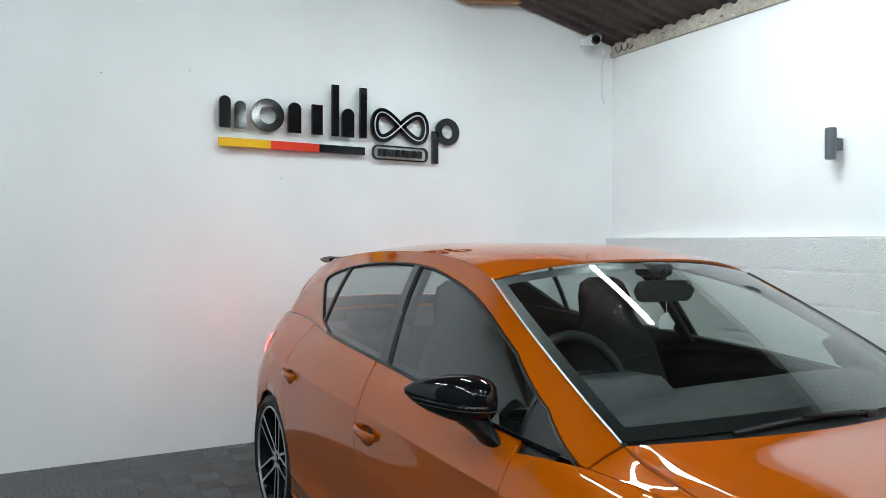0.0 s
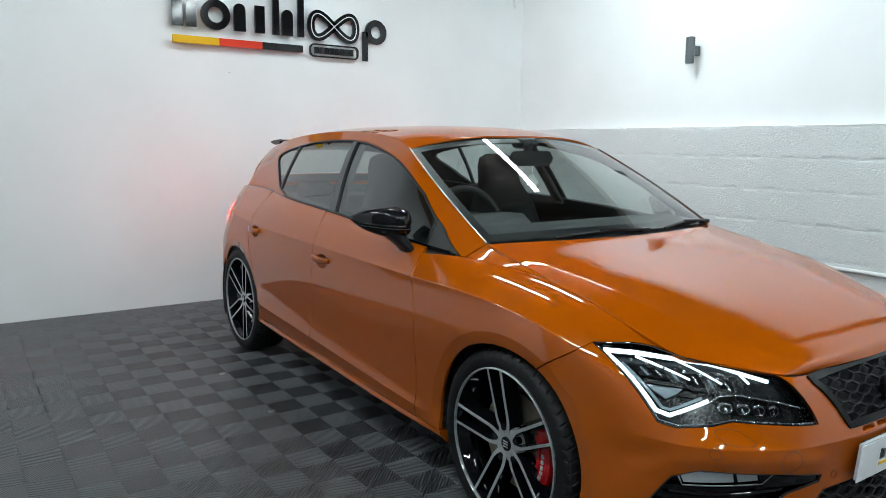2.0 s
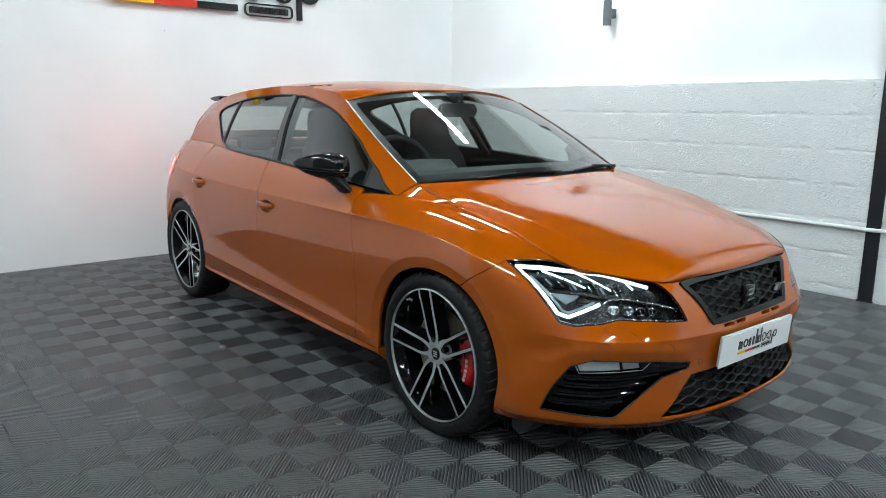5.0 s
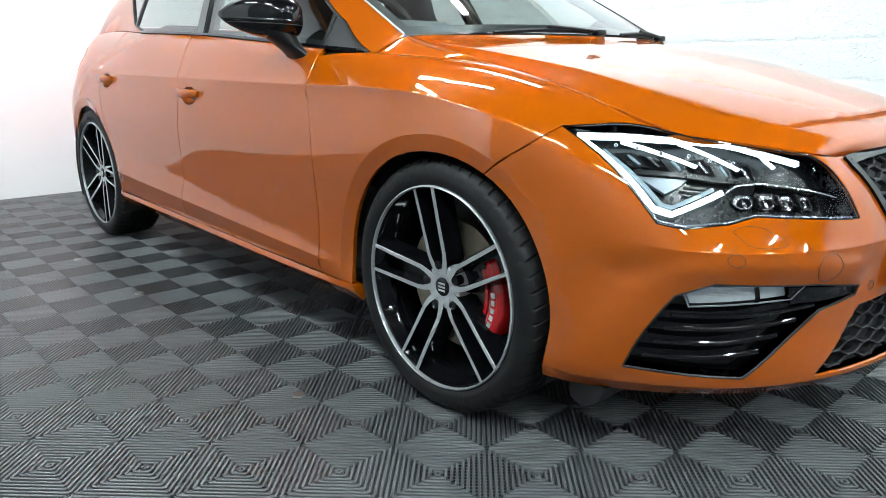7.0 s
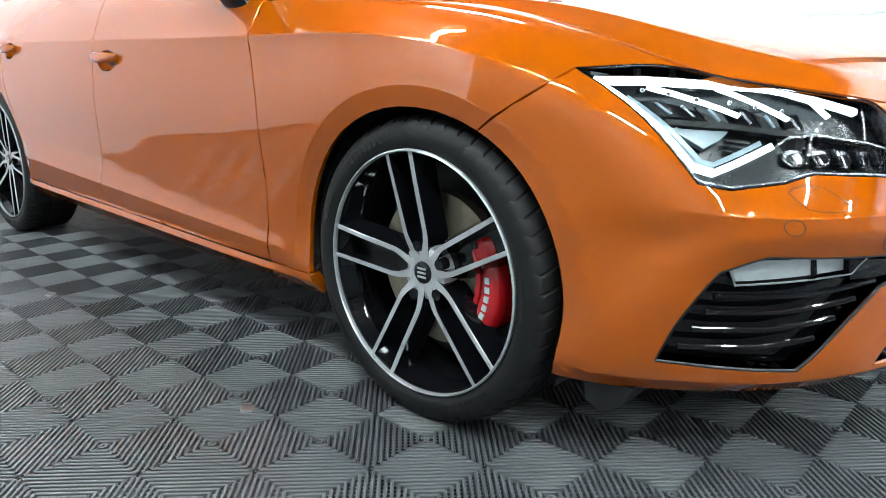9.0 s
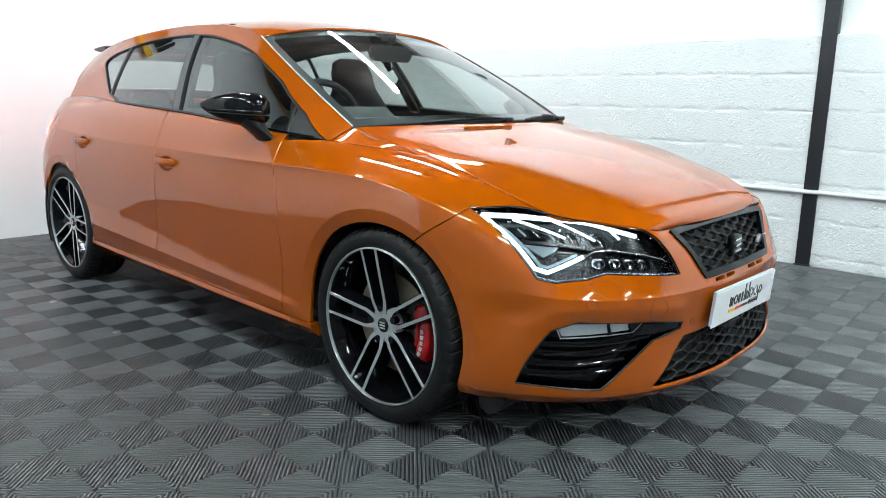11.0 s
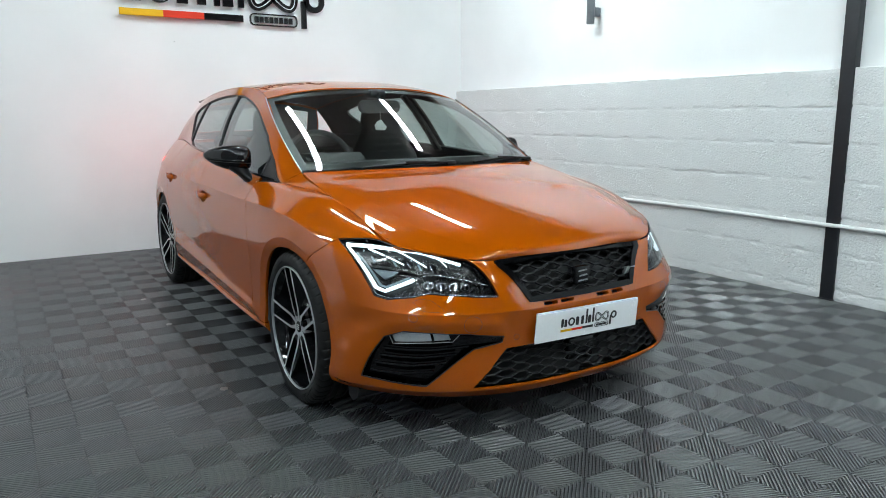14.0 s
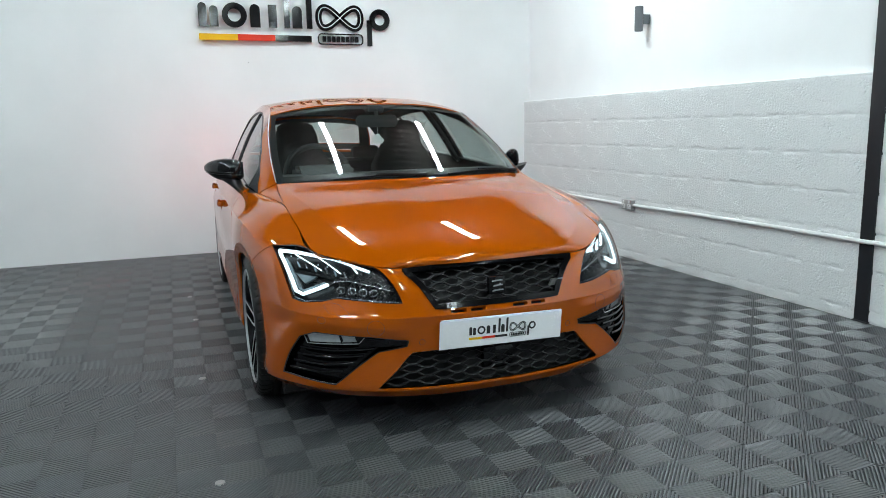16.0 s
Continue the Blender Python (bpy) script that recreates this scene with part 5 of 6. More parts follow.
def caliper_parts(wheel, forward):
    """A red brake caliper on one side of the disc: body, bridge lobes, pad bracket."""
    def lobe(a0, a1, section, n=10, ends=.35):
        bm = bmesh.new()
        rows = []
        for k in range(n + 1):
            a = radians(a0 + (a1 - a0) * k / n)
            shrink = ends * abs(k / n * 2 - 1) ** 4
            mid = sum(r for x, r in section) / len(section)
            rows.append([bm.verts.new((x - .012 * shrink, (r + (mid - r) * shrink) * math.cos(a) * forward, (r + (mid - r) * shrink) * math.sin(a))) for x, r in section])
        m = len(section)
        for a, b in zip(rows, rows[1:]):
            for k in range(m):
                bm.faces.new((a[k], a[(k + 1) % m], b[(k + 1) % m], b[k]))
        bm.faces.new(rows[0]), bm.faces.new(rows[-1][::-1])
        return bm

    body = ((-.056, .138), (-.050, .147), (-.048, .160), (-.051, .176), (-.060, .186), (-.080, .191), (-.135, .191), (-.135, .138))
    part("brake_caliper", lobe(-37, 15, body), M["red"], wheel, "glossy red brake caliper", True)
    part("bridge_lobe", lobe(17.5, 34, ((-.056, .130), (-.051, .140), (-.050, .168), (-.060, .182), (-.135, .188), (-.135, .130))), M["red"], wheel, "glossy red brake caliper", True)
    part("pad_bracket", lobe(-28, 30, ((-.066, .114), (-.060, .120), (-.060, .130), (-.066, .134), (-.12, .134), (-.12, .114)), ends=.2), M["red"], wheel, "red pad bracket", True)
    for a in (-33, 16, 31):
        c = Matrix.Rotation(radians(a) * forward, 4, "X") @ Matrix.Translation((-.050, .146 * forward, 0))
        bm = lathe_bm([(.003, .0005), (.003, .0055), (.0005, .0068), (-.010, .0068)], 14)
        bmesh.ops.transform(bm, matrix=c, verts=bm.verts)
        part("caliper_bolt", bm, M["trim"], wheel, "dark bolt head")
    for k in range(5):
        a = radians(-24 + k * 7.0)
        m = Matrix.Translation((-.0475, .159 * math.cos(a) * forward, .159 * math.sin(a))) @ Matrix.Rotation(a * forward, 4, "X")
        bm = bmesh.new()
        bmesh.ops.create_cube(bm, size=1, matrix=m @ Matrix.Diagonal((.003, .011, .013, 1)))
        part("caliper_marking", bm, M["silver"], wheel)


def wheel_at(y, s):
    w = new("wheel")
    w.parent = car
    tagged(w, "twin-spoke black alloy wheel with machined faces")
    wheel_parts(w, y == FRONT_AXLE)
    caliper_parts(w, -1)
    return w


w0 = wheel_at(FRONT_AXLE, -1)
# local x points outwards: turn the set for the driver's side
poses = {("f", -1): Matrix.Translation((-.876, FRONT_AXLE, .3238)) @ Matrix.Diagonal((-1, 1, 1, 1)),
         ("r", -1): Matrix.Translation((-.846, REAR_AXLE, .3238)) @ Matrix.Diagonal((-1, 1, 1, 1)) @ Matrix.Rotation(radians(31), 4, "X"),
         ("f", 1): Matrix.Translation((.876, FRONT_AXLE, .3238)),
         ("r", 1): Matrix.Translation((.846, REAR_AXLE, .3238))}
w0.matrix_basis = poses[("f", -1)]
for key in (("r", -1), ("f", 1), ("r", 1)):
    w = copy_thing(w0, Matrix())
    w.matrix_basis = poses[key]

# arch liners, underbody
for s in (-1, 1):
    for y in (FRONT_AXLE, REAR_AXLE):
        bm = bmesh.new()
        rows = [[bm.verts.new((s * x, y + .358 * math.cos(a), .318 + .358 * math.sin(a))) for x in (.835, .60)] for a in np.linspace(radians(-25), radians(205), 30)]
        for a, b in zip(rows, rows[1:]):
            bm.faces.new((a[0], a[1], b[1], b[0]))
        part("arch_liner", bm, M["trim"], car, "black felt arch liner", True)
part("underbody", box_bm(-.60, .60, -.46, 3.05, .17, .30, .02), M["trim"], car, "dark underbody")
part("engine_bay", box_bm(-.58, .58, -.62, .30, .28, .64, .02), M["trim"], car)
part("bumper_beam", box_bm(-.40, .40, -.74, -.60, .20, .52, .02), M["trim"], car)
for s in (-1, 1):
    part("air_deflector", prism_bm([(-.46, .19), (-.36, .19), (-.365, .14), (-.40, .125), (-.44, .15)], s * .60, s * .79, "yz"), M["trim"], car, "black plastic air deflector ahead of the wheel")

# ---- mirrors, wipers, spoiler, cabin ----
def mirror_at(s):
    housing = bmesh.new()
    keys = np.array([(.792, .715, .995, .030, .040), (.812, .700, .994, .062, .052), (.850, .700, .996, .078, .060), (.900, .716, .999, .076, .058), (.945, .752, 1.003, .058, .044), (.972, .790, 1.006, .034, .026), (.986, .818, 1.008, .010, .008)])
    if s > 0:          # folded in against the door
        keys[:, 0] = .800 + (keys[:, 0] - .792) * .42
        keys[:, 1] += .05
    fine = hermite(np.arange(7), keys, np.linspace(0, 6, 25))
    rows = []
    for x, y, z, ry, rz in fine:
        row = []
        for a in np.linspace(0, 2 * math.pi, 28, endpoint=False):
            c, q = math.cos(a), math.sin(a)
            yy = -abs(c) ** .8 * ry if c < 0 else abs(c) ** .5 * ry * .55
            zz = math.copysign(abs(q) ** .85, q) * rz
            row.append(housing.verts.new((s * x, y + yy, z + zz)))
        rows.append(row)
    for a, b in zip(rows, rows[1:]):
        for k in range(28):
            housing.faces.new((a[k], a[(k + 1) % 28], b[(k + 1) % 28], b[k]))
    housing.faces.new(rows[0]), housing.faces.new(rows[-1])
    m = part("door_mirror", housing, M["gloss_black"], car, "gloss black door mirror on a black stalk", True)
    stalk = bmesh.new()
    rows = []
    for x, y, z, rx, ry in ((.868, .700, .958, .062, .055), (.855, .695, .935, .054, .055), (.832, .685, .912, .042, .052), (.815, .672, .892, .036, .054), (.800, .668, .868, .028, .056)):
        rows.append([stalk.verts.new((s * (x + rx * math.cos(a) - (.03 if s > 0 else 0)), y + ry * math.sin(a), z + .25 * rx * math.cos(a))) for a in np.linspace(0, 2 * math.pi, 20, endpoint=False)])
    for a, b in zip(rows, rows[1:]):
        for k in range(20):
            stalk.faces.new((a[k], a[(k + 1) % 20], b[(k + 1) % 20], b[k]))
    stalk.faces.new(rows[0]), stalk.faces.new(rows[-1])
    part("stalk", stalk, M["satin_black"], m, "satin black stalk", True)
    joint = rod_bm([(s * x, y - ry * .97, z - .022) for x, y, z, ry, rz in fine[3:-2]], .0014, 6)
    part("housing_joint", joint, M["trim"], m)
    lens = rod_bm([(s * x, y - ry * .93 - .002, z - .012) for x, y, z, ry, rz in fine[8:-1]], [.006 - .0035 * k / 15 for k in range(len(fine[8:-1]))], 8)
    part("indicator_lens", lens, M["lamp_dark"], m, smooth=True)
    glass = prism_bm([(s * (.815 + (.025 if s > 0 else .075) * (1 + math.cos(a))), .992 + .042 * math.sin(a)) for a in np.linspace(0, 2 * math.pi, 24, endpoint=False)], .745, .742)
    part("mirror_glass", glass, M["chrome"], m)


for s in (-1, 1):
    mirror_at(s)


def wiper(a0, b0, a1, b1, ah, bh):
    blade = ribbon(screen, [(a0 + (a1 - a0) * k, b0 + (b1 - b0) * k + .012 * math.sin(math.pi * k)) for k in np.linspace(0, 1, 16)], .008, .010, (0, -1, 1), thick=.010, step=.05)
    w = part("wiper", blade, M["trim"], car, "black windscreen wiper", True)
    arm = wire(screen, [(ah, bh), (ah + (a0 + a1 - 2 * ah) * .3, bh + .02), ((a0 + a1) / 2, (b0 + b1) / 2 + .012)], .005, .016, (0, -1, 1), step=.05)
    part("arm", arm, M["satin_black"], w, smooth=True)
    hp = screen(np.array([ah]), np.array([bh]))[0]
    part("pivot", box_bm(hp[0] - .030, hp[0] + .020, hp[1] - .016, hp[1] + .010, hp[2] + .002, hp[2] + .022, .006), M["satin_black"], w, smooth=True)


wiper(-.60, -.012, .04, .006, .085, -.020)
wiper(.30, -.008, .86, .030, .93, .000)

spo = part("roof_spoiler", prism_bm([(2.80, 1.322), (2.92, 1.326), (3.045, 1.318), (3.052, 1.312), (3.04, 1.304), (2.92, 1.300)], -.435, .435, "yz", bevel=.004), M["gloss_black"], car, "gloss black roof spoiler", True)
for s in (-1, 1):
    part("spoiler_fin", prism_bm([(2.86, 1.296), (2.88, 1.316), (3.045, 1.312), (3.03, 1.300), (2.96, 1.288)], s * .436, s * .452, "yz", bevel=.004), M["gloss_black"], spo, smooth=True)
    fuel = on_flank((2.90, .93), (2.99, .955), (3.045, .93), (3.05, .86), (2.99, .835), (2.90, .845))
    if s < 0:
        part("fuel_flap_joint", wire(shell, flipped(fuel, s), .0011, .0003, (s, 0, 0), closed=True), M["trim"], car)

# cabin
skin("roof_lining", roof, [(-.99, 0.01), (.99, 0.01), (.99, .99), (-.99, .99)], M["cabin"], car, (), (.08, .05), (0, 0, 1), flange=0, lift=-.012)
skin("tailgate_lining", hatch, [(-.99, 0.01), (.99, 0.01), (.99, .99), (-.99, .99)], M["cabin"], car, ([(-.84, .14), (.84, .14), (.84, .80), (-.84, .80)],), (.08, .06), (0, 1, 0), flange=0, lift=-.02)
for s in (-1, 1):
    o = (s, 0, 0)
    skin("door_lining", shell, flipped(np.vstack([[[np.interp(y, _belt[:, 1], _belt_u), TOP - .01] for y in np.linspace(.45, 2.95, 16)], [[np.interp(y, _belt[:, 1], _belt_u), VK[1]] for y in np.linspace(2.95, .45, 16)]]), s), M["cabin"], car, (), (.12, .12), o, flange=0, lift=-.020)
    back = np.interp(2.90, _belt[:, 1], _belt_u)
    skin("boot_lining", shell, flipped([(back, TOP - .01), (U_END - .01, TOP - .01), (U_END - .01, VK[1]), (back, VK[1])], s), M["cabin"], car, (), (.08, .12), (s * .3, 1, 0), flange=0, lift=-.022)
    skin("pillar_lining", sider(s), pillar * (1, .98) + (0, .01), M["cabin"], car, (shrunk(dlo, .003),), (.06, .08), o, flange=0, lift=-.012)
    skin("b_pillar_lining", sider(s), [(1.385, 0.02), (1.455, 0.02), (1.565, .96), (1.515, .96)], M["cabin"], car, (), (.06, .1), o, flange=.02, lift=-.03)
part("dashboard", prism_bm([(.26, .90), (.42, .955), (.62, .965), (.78, .93), (.84, .84), (.84, .55), (.30, .55)], -.70, .70, "yz", bevel=.02), M["cabin"], car, "black dashboard", True)
part("instrument_hood", prism_bm([(.58, .955), (.66, 1.005), (.80, 1.000), (.83, .93)], -.52, -.20, "yz", bevel=.02), M["cabin"], car, smooth=True)
part("cabin_floor", box_bm(-.72, .72, .35, 3.1, .28, .34), M["cabin"], car)
part("firewall", box_bm(-.66, .66, .30, .34, .30, .90), M["cabin"], car)
part("parcel_shelf", box_bm(-.55, .55, 2.62, 3.02, .93, .95), M["cabin"], car)


def seat_bm(x, y, wide):
    """Backrest and cushion of a front seat, rounded."""
    bm = bmesh.new()
    rows = []
    for z, yy, w, d in ((.50, y - .05, .23, .06), (.62, y - .02, .25, .075), (.80, y + .03, .25, .07), (.95, y + .08, .23, .06), (1.02, y + .10, .19, .052), (1.09, y + .12, .145, .05), (1.17, y + .14, .135, .05), (1.225, y + .155, .115, .042), (1.25, y + .16, .07, .02)):
        rows.append([bm.verts.new((x + math.copysign(abs(math.cos(a)) ** .6, math.cos(a)) * w * wide, yy + math.copysign(abs(math.sin(a)) ** .7, math.sin(a)) * d, z)) for a in np.linspace(0, 2 * math.pi, 24, endpoint=False)])
    for a, b in zip(rows, rows[1:]):
        for k in range(24):
            bm.faces.new((a[k], a[(k + 1) % 24], b[(k + 1) % 24], b[k]))
    bm.faces.new(rows[0]), bm.faces.new(rows[-1])
    return box_bm(x - .24 * wide, x + .24 * wide, y - .50, y + .04, .40, .56, .05, bm)


for x in (-.36, .36):
    st = part("front_seat", seat_bm(x, 1.42, 1), M["fabric"], car, "black fabric sports seat", True)
bench = part("rear_seat", box_bm(-.60, .60, 2.42, 2.60, .45, .96, .06), M["fabric"], car, "black fabric rear bench", True)
for x in (-.36, .36):
    part("headrest", box_bm(x - .12, x + .12, 2.50, 2.58, .96, 1.06, .035), M["fabric"], bench, smooth=True)
wheel_ring = bmesh.new()
pts = [(-.36 + .185 * math.cos(a), .86 + .06 * math.sin(a), .94 + .165 * math.sin(a)) for a in np.linspace(0, 2 * math.pi, 40)]
st = part("steering_wheel", rod_bm(pts, .016, 10, wheel_ring, False), M["cabin"], car, "black leather steering wheel", True)
part("airbag_pad", prism_bm(rounded(-.44, -.28, .87, 1.00, .04), .83, .87), M["cabin"], st, smooth=True)
mirror = part("cabin_mirror", prism_bm(rounded(-.125, .125, 1.205, 1.275, .03), .845, .875, bevel=.006), M["cabin"], car, "black cabin mirror", True)
part("mirror_stem", rod_bm([(0, .87, 1.26), (0, .865, 1.315)], .012, 8), M["cabin"], mirror)
part("sensor_pod", box_bm(-.05, .05, .86, .96, 1.285, 1.335, .02), M["cabin"], mirror, smooth=True)
part("hanging_tag", prism_bm([(-.030, 1.115), (.028, 1.110), (.040, 1.130), (.020, 1.150), (.008, 1.168), (-.020, 1.160), (-.036, 1.138)], .850, .853), M["card"], mirror, "pale cardboard air freshener on a thread")
part("thread", rod_bm([(0, .851, 1.165), (0, .851, 1.206)], .0012, 5), M["card"], mirror)

# ---- block dado ----
def rough_block_mesh(name, w, h, seed):
    """The face of a block: nearly flat, with narrow broken edges where the joints are half filled by paint, and small dents."""
    rnd = random.Random(seed)
    us = [0, .004, .010] + list(np.linspace(.022, w - .022, max(3, int(w / .014)))) + [w - .010, w - .004, w]
    zs = [0, .004, .010] + list(np.linspace(.022, h - .022, max(2, int(h / .016)))) + [h - .010, h - .004, h]
    pits = [(rnd.random() * w, rnd.random() * h, rnd.uniform(.005, .014), rnd.uniform(.002, .006)) for _ in range(14)]
    waves = [(rnd.uniform(4, 14), rnd.uniform(8, 26), rnd.uniform(0, 6), rnd.uniform(.0003, .0008)) for _ in range(5)]
    ph = [rnd.uniform(0, 6) for _ in range(6)]
    filled = [rnd.uniform(.3, 1.0), rnd.uniform(.3, 1.0), rnd.uniform(0, .5), rnd.uniform(0, .5)]

    def joint(q, k):
        """How deep an edge is open along its length, 0 to 1."""
        g = math.sin(q * 17 + ph[k]) + .7 * math.sin(q * 41 + ph[k + 1]) + .5 * math.sin(q * 97 + ph[k + 2])
        return max(0, min(1, .35 + .55 * g)) * filled[k]

    vs, fs = [], []
    for z in zs:
        for y in us:
            deep = sum(a * math.sin(fy * y + fz * z + p) for fy, fz, p, a in waves) + .002
            deep += sum(dp * max(0, 1 - ((y - py) ** 2 + ((z - pz) * 1.3) ** 2) / r**2) for py, pz, r, dp in pits)
            for d, q, k, depth in ((z, y, 0, .011), (h - z, y, 1, .010), (y, z, 2, .0055), (w - y, z, 3, .0055)):
                if d < .0101:
                    deep += depth * joint(q, k) * (1, .75, .12)[0 if d < .001 else 1 if d < .005 else 2]
            deep += rnd.uniform(-.0004, .0004)
            vs.append((deep, y, z))
    n = len(us)
    for j in range(len(zs) - 1):
        for i in range(n - 1):
            a = j * n + i
            fs.append((a, a + n, a + n + 1, a + 1))
    return mesh_of(name, vs, fs, M["block"], True)


dado = structure("wall_east", box_bm(RIGHT + .008, UPPER + .2, NEAR, BACK, -.2, LEDGE - .006), M["block"], "white-painted rough concrete block dado", "wall")
structure("dado_ledge", box_bm(RIGHT + .002, UPPER + .02, NEAR, BACK, LEDGE - .012, LEDGE, .004), M["plaster"], "white mortar ledge on top of the block dado", "ledge")
COURSE, LONG = .232, .45
block_meshes = {}
for row in range(7):
    z0 = .070 + row * COURSE
    h = COURSE - .008
    if row == 6:
        z0, h = .0, .064
    y = NEAR + (.0 if row % 2 else .225) - .10
    k = 0
    while y < BACK:
        y1 = min(y + LONG, BACK)
        if y1 - y > .05 and y > -3.4 or row < 0:
            w = round(y1 - y - .0005, 4)
            key = (w, round(h, 3), (k * 7 + row * 3) % 6)
            if key not in block_meshes:
                block_meshes[key] = rough_block_mesh("block", w, min(h, LEDGE - .012 - z0), hash(key[:1]) % 97 + key[2] * 13)
            piece("block", block_meshes[key], dado, m=Matrix.Translation((RIGHT + .0015 * math.sin(row * 5 + k * 2.3), y + .0002, z0)))
        y = y1
        k += 1

# steel post, pipe, socket, wall lamp
post = tagged(part("steel_post", box_bm(RIGHT - .012, RIGHT + .05, -.330, -.243, 0, 3.15, .003), M["post"], None, smooth=True), "black painted square steel post against the block wall", "post")
part("base_plate", box_bm(RIGHT - .02, RIGHT + .02, -.335, -.235, -.001, .008, .002), M["post"], post)
pipe = tagged(part("conduit", rod_bm([(RIGHT - .014, y, .486 + .004 * math.sin(y * 2.1)) for y in np.linspace(BACK - .005, -.245, 24)] + [(RIGHT - .026, -.262, .486), (RIGHT - .026, -.31, .486), (RIGHT - .014, -.34, .486)] + [(RIGHT - .014, y, .484) for y in np.linspace(-.40, -3.3, 10)], .0135, 12), M["pvc"], None, smooth=True), "white plastic conduit clipped along the block wall", "conduit")
for y in (3.6, 2.9, 1.5, .75, .05, -.9, -1.7, -2.5):
    part("pipe_clip", box_bm(RIGHT - .006, RIGHT + .006, y - .011, y + .011, .462, .510, .002), M["pvc"], pipe)
sock = tagged(part("socket", box_bm(RIGHT - .042, RIGHT, 1.968, 2.114, .442, .528, .004), M["steel"], None, smooth=True), "double metal wall socket with white rockers", "socket")
for y in (2.002, 2.080):
    part("outlet_plate", box_bm(RIGHT - .0445, RIGHT - .0415, y - .026, y + .026, .450, .492, .001), M["pvc"], sock)
    for dy, dz in ((-.011, .466), (.011, .466), (0, .480)):
        part("pin_slot", box_bm(RIGHT - .0455, RIGHT - .0440, y + dy - .003, y + dy + .003, dz - .004, dz + .004), M["trim"], sock)
    part("rocker", box_bm(RIGHT - .047, RIGHT - .0415, y - .008, y + .008, .500, .520, .002), M["pvc"], sock)

lampw = tagged(part("wall_lamp", lathe_bm([(1.952, .0005), (1.952, .030), (1.956, .034), (2.150, .034), (2.154, .030), (2.154, .0005)], 32, axis="z"), M["grey_lamp"], None, m=pose(2.600, 1.940, 0), smooth=True), "grey cylindrical up-and-down lamp on the white wall", "lamp")
part("lamp_arm", box_bm(.028, .100, -.020, .020, 2.015, 2.090, .004), M["grey_lamp"], lampw, smooth=True)
part("lamp_lens", lathe_bm([(2.1545, .0005), (2.1545, .027), (2.150, .027)], 24, axis="z"), M["lens"], lampw)

# camera, junction box, cables under the eaves
cctv = tagged(part("security_camera", rod_bm([(2.36, 4.02, 3.185), (2.335, 3.97, 3.175), (2.25, 3.80, 3.135)], [.034, .040, .040], 20), M["pvc"], None, smooth=True), "white bullet security camera with black face on a bracket", "camera")
part("face", rod_bm([(2.252, 3.804, 3.136), (2.241, 3.782, 3.131)], [.0385, .036], 20), M["gloss_black"], cctv)
part("sun_hood", rod_bm([(2.345, 3.99, 3.192), (2.238, 3.775, 3.148)], [.043, .043], 20, cap=False), M["pvc"], cctv)
part("wall_mount", rod_bm([(2.36, 4.02, 3.18), (2.335, 4.093, 3.20)], [.018, .034], 14), M["pvc"], cctv)
jb = tagged(part("junction_box", rod_bm([(2.60, 4.089, 3.150), (2.60, 4.036, 3.150)], .040, 20), M["pvc"], None, smooth=True), "white round junction box under the eaves", "box")
part("cable_loop", rod_bm([(2.60, 4.05, 3.12), (2.565, 4.068, 3.06), (2.560, 4.079, 2.92), (2.572, 4.079, 2.76), (2.590, 4.078, 2.70), (2.592, 4.079, 2.675)], .010, 8), M["pvc"], jb, "loose white cable", True)
tagged(part("cable_bracket", rod_bm([(2.66, 4.00 - .022 * k + .014 * math.sin(k * 1.9), 3.150 + .026 * math.cos(k * 1.9)) for k in np.linspace(0, 9, 46)], .0035, 6), M["trim"], None), "black wire bracket under the wall plate", "bracket")

# wall plate and rafters
plate_beam = tagged(part("wall_plate_beam", box_bm(UPPER - .03, UPPER + .12, NEAR, BACK - .002, EAVE, EAVE + .125, .004), M["old_beam"], None), "old flaking timber wall plate under the roof sheets", "beam")
for k in range(46):
    y, z = 3.95 - k * .135 + random.uniform(-.05, .05), EAVE + random.uniform(.015, .10)
    wide, high = random.uniform(.004, .030), random.uniform(.003, .012)
    outline = [(y + wide * math.cos(a) * random.uniform(.6, 1), z + high * math.sin(a) * random.uniform(.6, 1)) for a in np.linspace(0, 2 * math.pi, 9, endpoint=False)]
    part("paint_flake", prism_bm(outline, UPPER - .0315, UPPER - .029, "yz"), M["timber"] if k % 5 == 0 else M["pvc"] if k % 3 == 0 else M["roof_sheet"], plate_beam)
for y in (4.02, .75, -1.25, -4.65, -6.6):
    rafter = prism_bm([(LEFT, roof_z(LEFT) - .035), (1.62 if y > 4 else UPPER - .03, roof_z(1.62 if y > 4 else UPPER - .03) - .035), (1.15 if y > 4 else UPPER - .10, roof_z(1.15 if y > 4 else UPPER - .10) - .20), (LEFT, roof_z(LEFT) - .20)], y - .04, y + .04)
    tagged(part("rafter", rafter, M["timber"] if y > 4 else M["roof_sheet"], None), "brown timber rafter under the roof sheets", "rafter", "rafters")

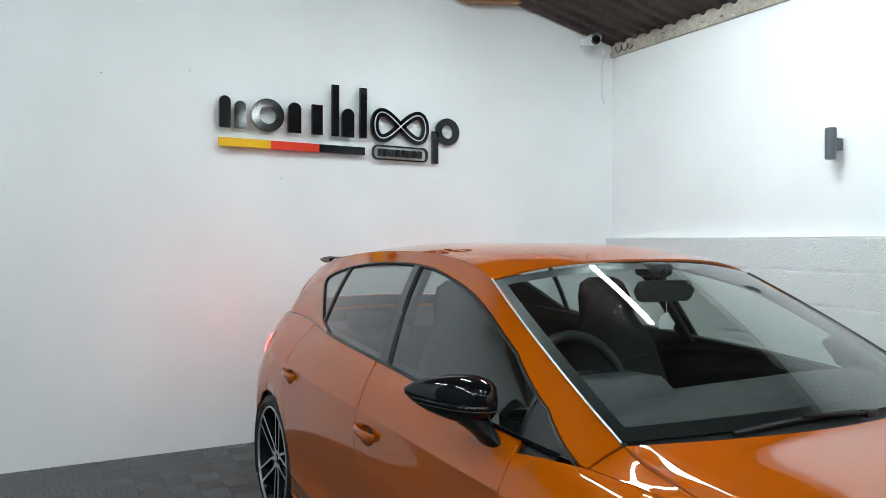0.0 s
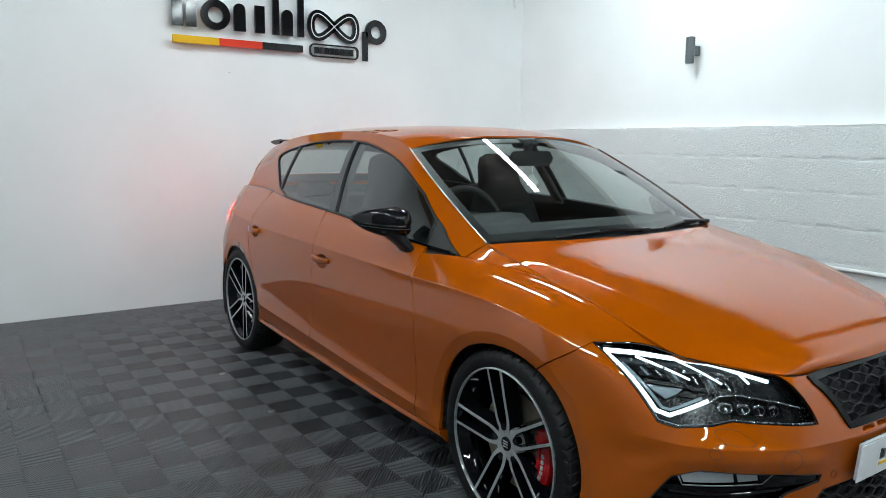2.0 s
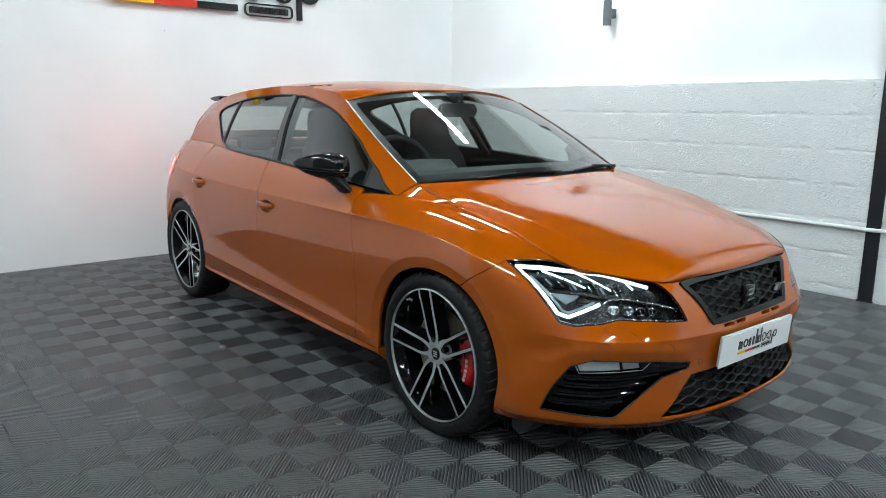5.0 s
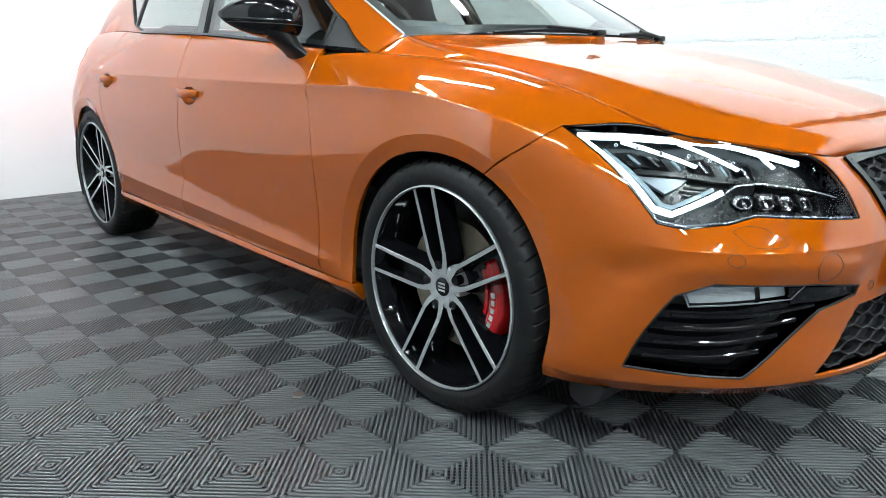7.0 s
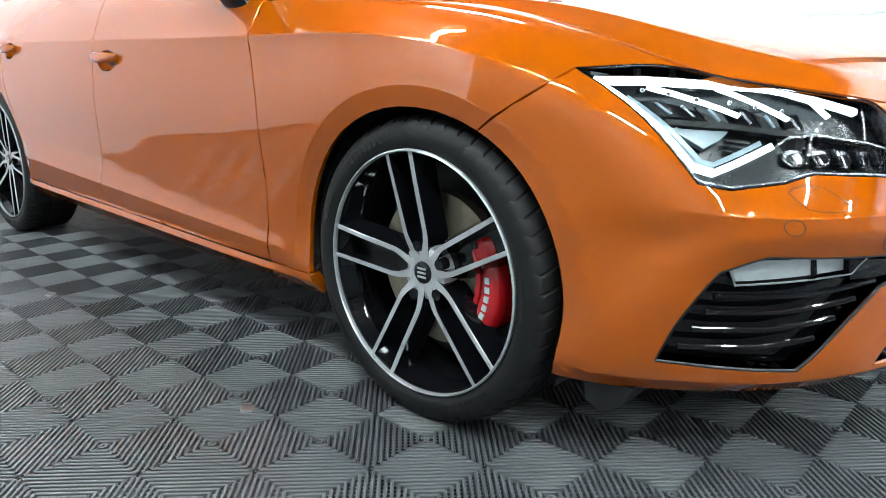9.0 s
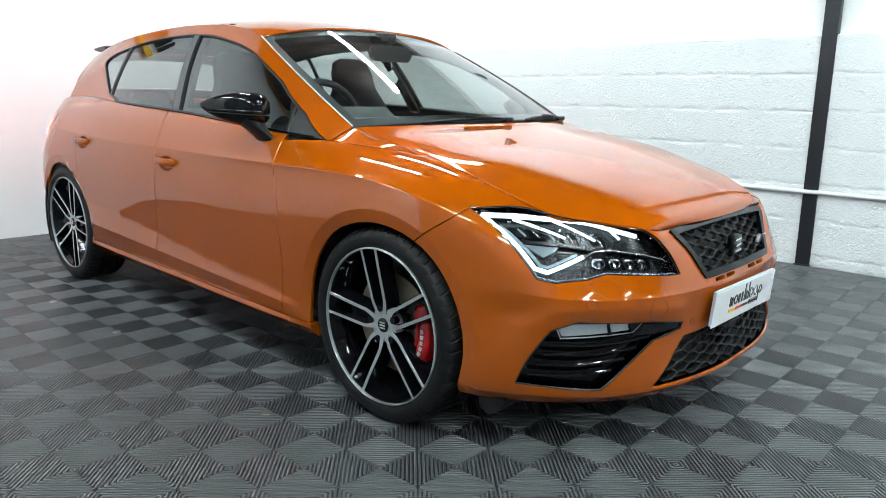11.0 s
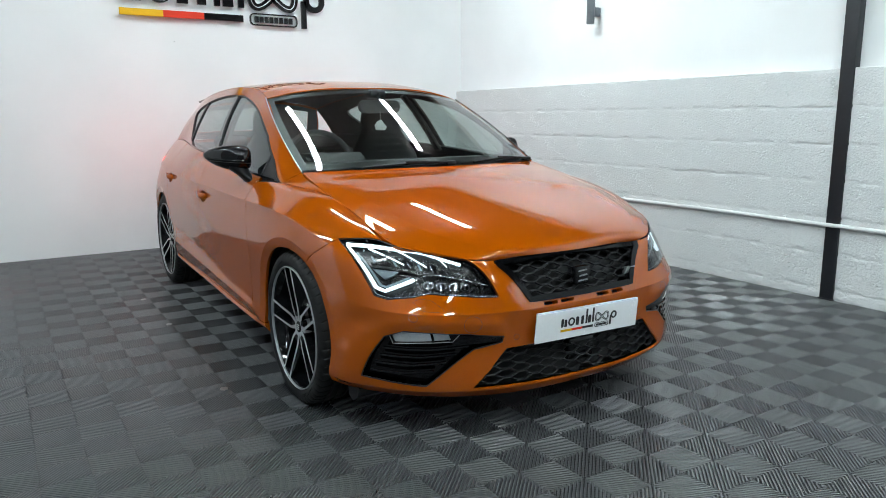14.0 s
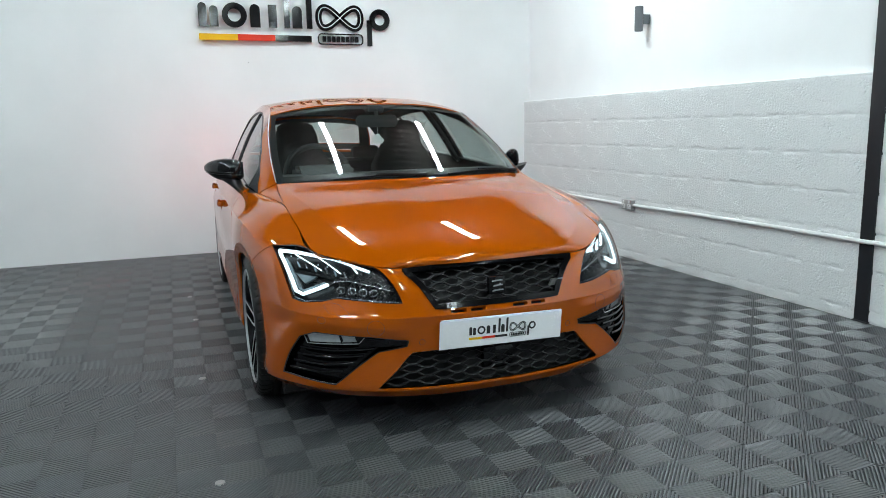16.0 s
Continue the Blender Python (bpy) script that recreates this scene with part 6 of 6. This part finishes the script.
# battens; the one at (-1.8, -3.7) is an unseen addition that brightens the near floor
for x, y in ((-.15, 1.95), (1.35, 1.90), (-2.9, 1.7), (-.15, -2.2), (1.00, -2.2), (-2.9, -.4), (-3.3, -2.6), (-1.8, -3.7), (-.15, -5.6), (-3.3, -5.6), (1.35, -5.6)):
    z = min(roof_z(x) - .13, 3.75)
    b = tagged(part("led_batten", box_bm(x - .035, x + .035, y - .61, y + .61, z - .035, z, .006), M["tube"], None, smooth=True), "lit white LED batten under the roof, one of a set that includes added fill", "light", "ceiling battens")
    part("batten_body", box_bm(x - .03, x + .03, y - .62, y + .62, z + .001, z + .030, .004), M["pvc"], b)
    for dy in (-.45, .45):
        part("hanger", rod_bm([(x, y + dy, z + .025), (x, y + dy, roof_z(x))], .003, 6), M["steel"], b)

# wall sign
sign = thing("wall_sign", "black acrylic house mark with a yellow, red and black stripe", "sign", at=(-.806, BACK - .030, 2.185))
for name, bm, c in emblem_shapes(-.025, .0):
    part(name, bm, M[c], sign)
for k, (x, z) in enumerate(((.03, .03), (.16, .03), (.30, .03), (.50, .03), (.70, .03), (.83, .3), (.95, .03), (1.05, .3), (1.16, .11), (1.56, .11), (1.68, -.1), (1.80, .03), (.1, -.095), (.6, -.095), (1.0, -.095), (1.2, -.143), (1.5, -.143))):
    part("spacer", rod_bm([(x, 0, z), (x, .030, z)], .006, 8), M["acrylic_edge"], sign)
for x, z in ((-.98, 2.56), (-1.52, 2.48), (-.36, 1.86)):
    tagged(part("wall_plug_hole", rod_bm([(x, BACK + .02, z), (x, BACK - .018 * (x - .2) - .001, z)], .0035, 8), M["trim"], None), "small dark screw hole in the white wall", "hole")

# ---- floor tiles ----
CELL = .1535
OX, OY = -1.222, .540


def tile_mesh(name, ribs, full=True):
    """A square tile of four fields whose raised ribs run to and fro along the diagonals."""
    vs, fs = [], []

    def rib(p, q, w):
        p, q = Vector(p), Vector(q)
        d = (q - p).normalized()
        n = Vector((-d.y, d.x)) * w
        k = len(vs)
        for s, z in ((-1.08, -.011), (-1, -.0012), (-.75, 0), (.75, 0), (1, -.0012), (1.08, -.011)):
            vs.append((p.x + n.x * s, p.y + n.y * s, z))
            vs.append((q.x + n.x * s, q.y + n.y * s, z))
        for i in range(5):
            fs.append((k + 2 * i, k + 2 * i + 1, k + 2 * i + 3, k + 2 * i + 2))

    for cx in (0, 1):
        for cy in (0, 1):
            even = (cx + cy) % 2 == 0
            for i in range(ribs):
                s = (i + .5) / ribs * 2          # across the diagonal, 0..2
                lo, hi = max(0, s - 1), min(1, s)
                a, b = (hi, s - hi), (lo, s - lo)
                if not even:
                    a, b = (1 - a[0], a[1]), (1 - b[0], b[1])
                if math.dist(a, b) < .06:
                    continue
                rib(((cx + a[0]) * CELL, (cy + a[1]) * CELL), ((cx + b[0]) * CELL, (cy + b[1]) * CELL), CELL * 1.414 / ribs * .27)
            # bars that bridge the gaps below the ribs
            for i in range(ribs):
                s = (i + .5) / ribs * 2
                lo, hi = max(0, s - 1), min(1, s)
                a, b = (hi, s - hi), (lo, s - lo)
                if even:
                    a, b = (1 - a[0], a[1]), (1 - b[0], b[1])
                p, q = Vector(((cx + a[0]) * CELL, (cy + a[1]) * CELL)), Vector(((cx + b[0]) * CELL, (cy + b[1]) * CELL))
                if (q - p).length < .012:
                    continue
                n = Vector((p.y - q.y, q.x - p.x)).normalized() * CELL * 1.414 / ribs * .17
                k = len(vs)
                vs.extend([(p.x + n.x, p.y + n.y, -.0045), (p.x - n.x, p.y - n.y, -.0045), (q.x - n.x, q.y - n.y, -.0045), (q.x + n.x, q.y + n.y, -.0045)])
                fs.append((k, k + 3, k + 2, k + 1))
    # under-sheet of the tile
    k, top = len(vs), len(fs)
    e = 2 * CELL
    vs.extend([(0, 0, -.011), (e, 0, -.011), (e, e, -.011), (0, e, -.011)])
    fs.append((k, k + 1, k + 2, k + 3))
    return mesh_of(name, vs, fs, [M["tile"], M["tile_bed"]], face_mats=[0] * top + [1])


floor_ob = bpy.data.objects["floor"]
tile = tile_mesh("tile", 18)
near_tiles, far_tiles = [], []
for i in range(-20, 16):
    for j in range(-30, 16):
        x, y = OX + 2 * CELL * i, OY + 2 * CELL * j
        if LEFT < x + CELL and x < RIGHT - .01 and NEAR < y + CELL and y < BACK + .06:
            (near_tiles if -2.7 < x < 1.6 and -2.4 < y < 3.2 and not (-.55 < x < .3 and .2 < y < 3.0) else far_tiles).append((x, y))
near_tiles = sorted(near_tiles, key=lambda p: (p[0] + 1.3) ** 2 + (p[1] + .6) ** 2)
far_tiles += near_tiles[300:]
for x, y in near_tiles[:300]:
    piece("floor_tile", tile, floor_ob, m=Matrix.Translation((x, y, 0)))
tv = np.array([v.co for v in tile.vertices])
tf = [np.array(p.vertices) for p in tile.polygons]
tq = np.array([f for f in tf])
allv = np.concatenate([tv + (x, y, 0) for x, y in far_tiles])
allv[:, 0] = np.minimum(allv[:, 0], RIGHT + .012)          # cut along the walls
allv[:, 1] = np.minimum(allv[:, 1], BACK - .018 * (allv[:, 0] - .2) + .01)
allf = np.concatenate([tq + k * len(tv) for k in range(len(far_tiles))])
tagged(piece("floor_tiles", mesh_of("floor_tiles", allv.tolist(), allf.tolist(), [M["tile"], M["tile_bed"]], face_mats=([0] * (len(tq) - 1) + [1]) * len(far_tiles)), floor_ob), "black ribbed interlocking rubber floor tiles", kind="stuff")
for x, y in ((-1.080, -.827), (-1.09, .31), (-1.08, 1.50), (-1.1, 2.2)):
    d = tagged(part("floor_screw", lathe_bm([(.001, .0005), (.0025, .010), (.002, .017), (-.004, .018)], 18, axis="z"), M["steel"], None, m=Matrix.Translation((x, y, .0005)), smooth=True), "worn steel fixing washer on the floor tiles", "washer", "floor fixings")
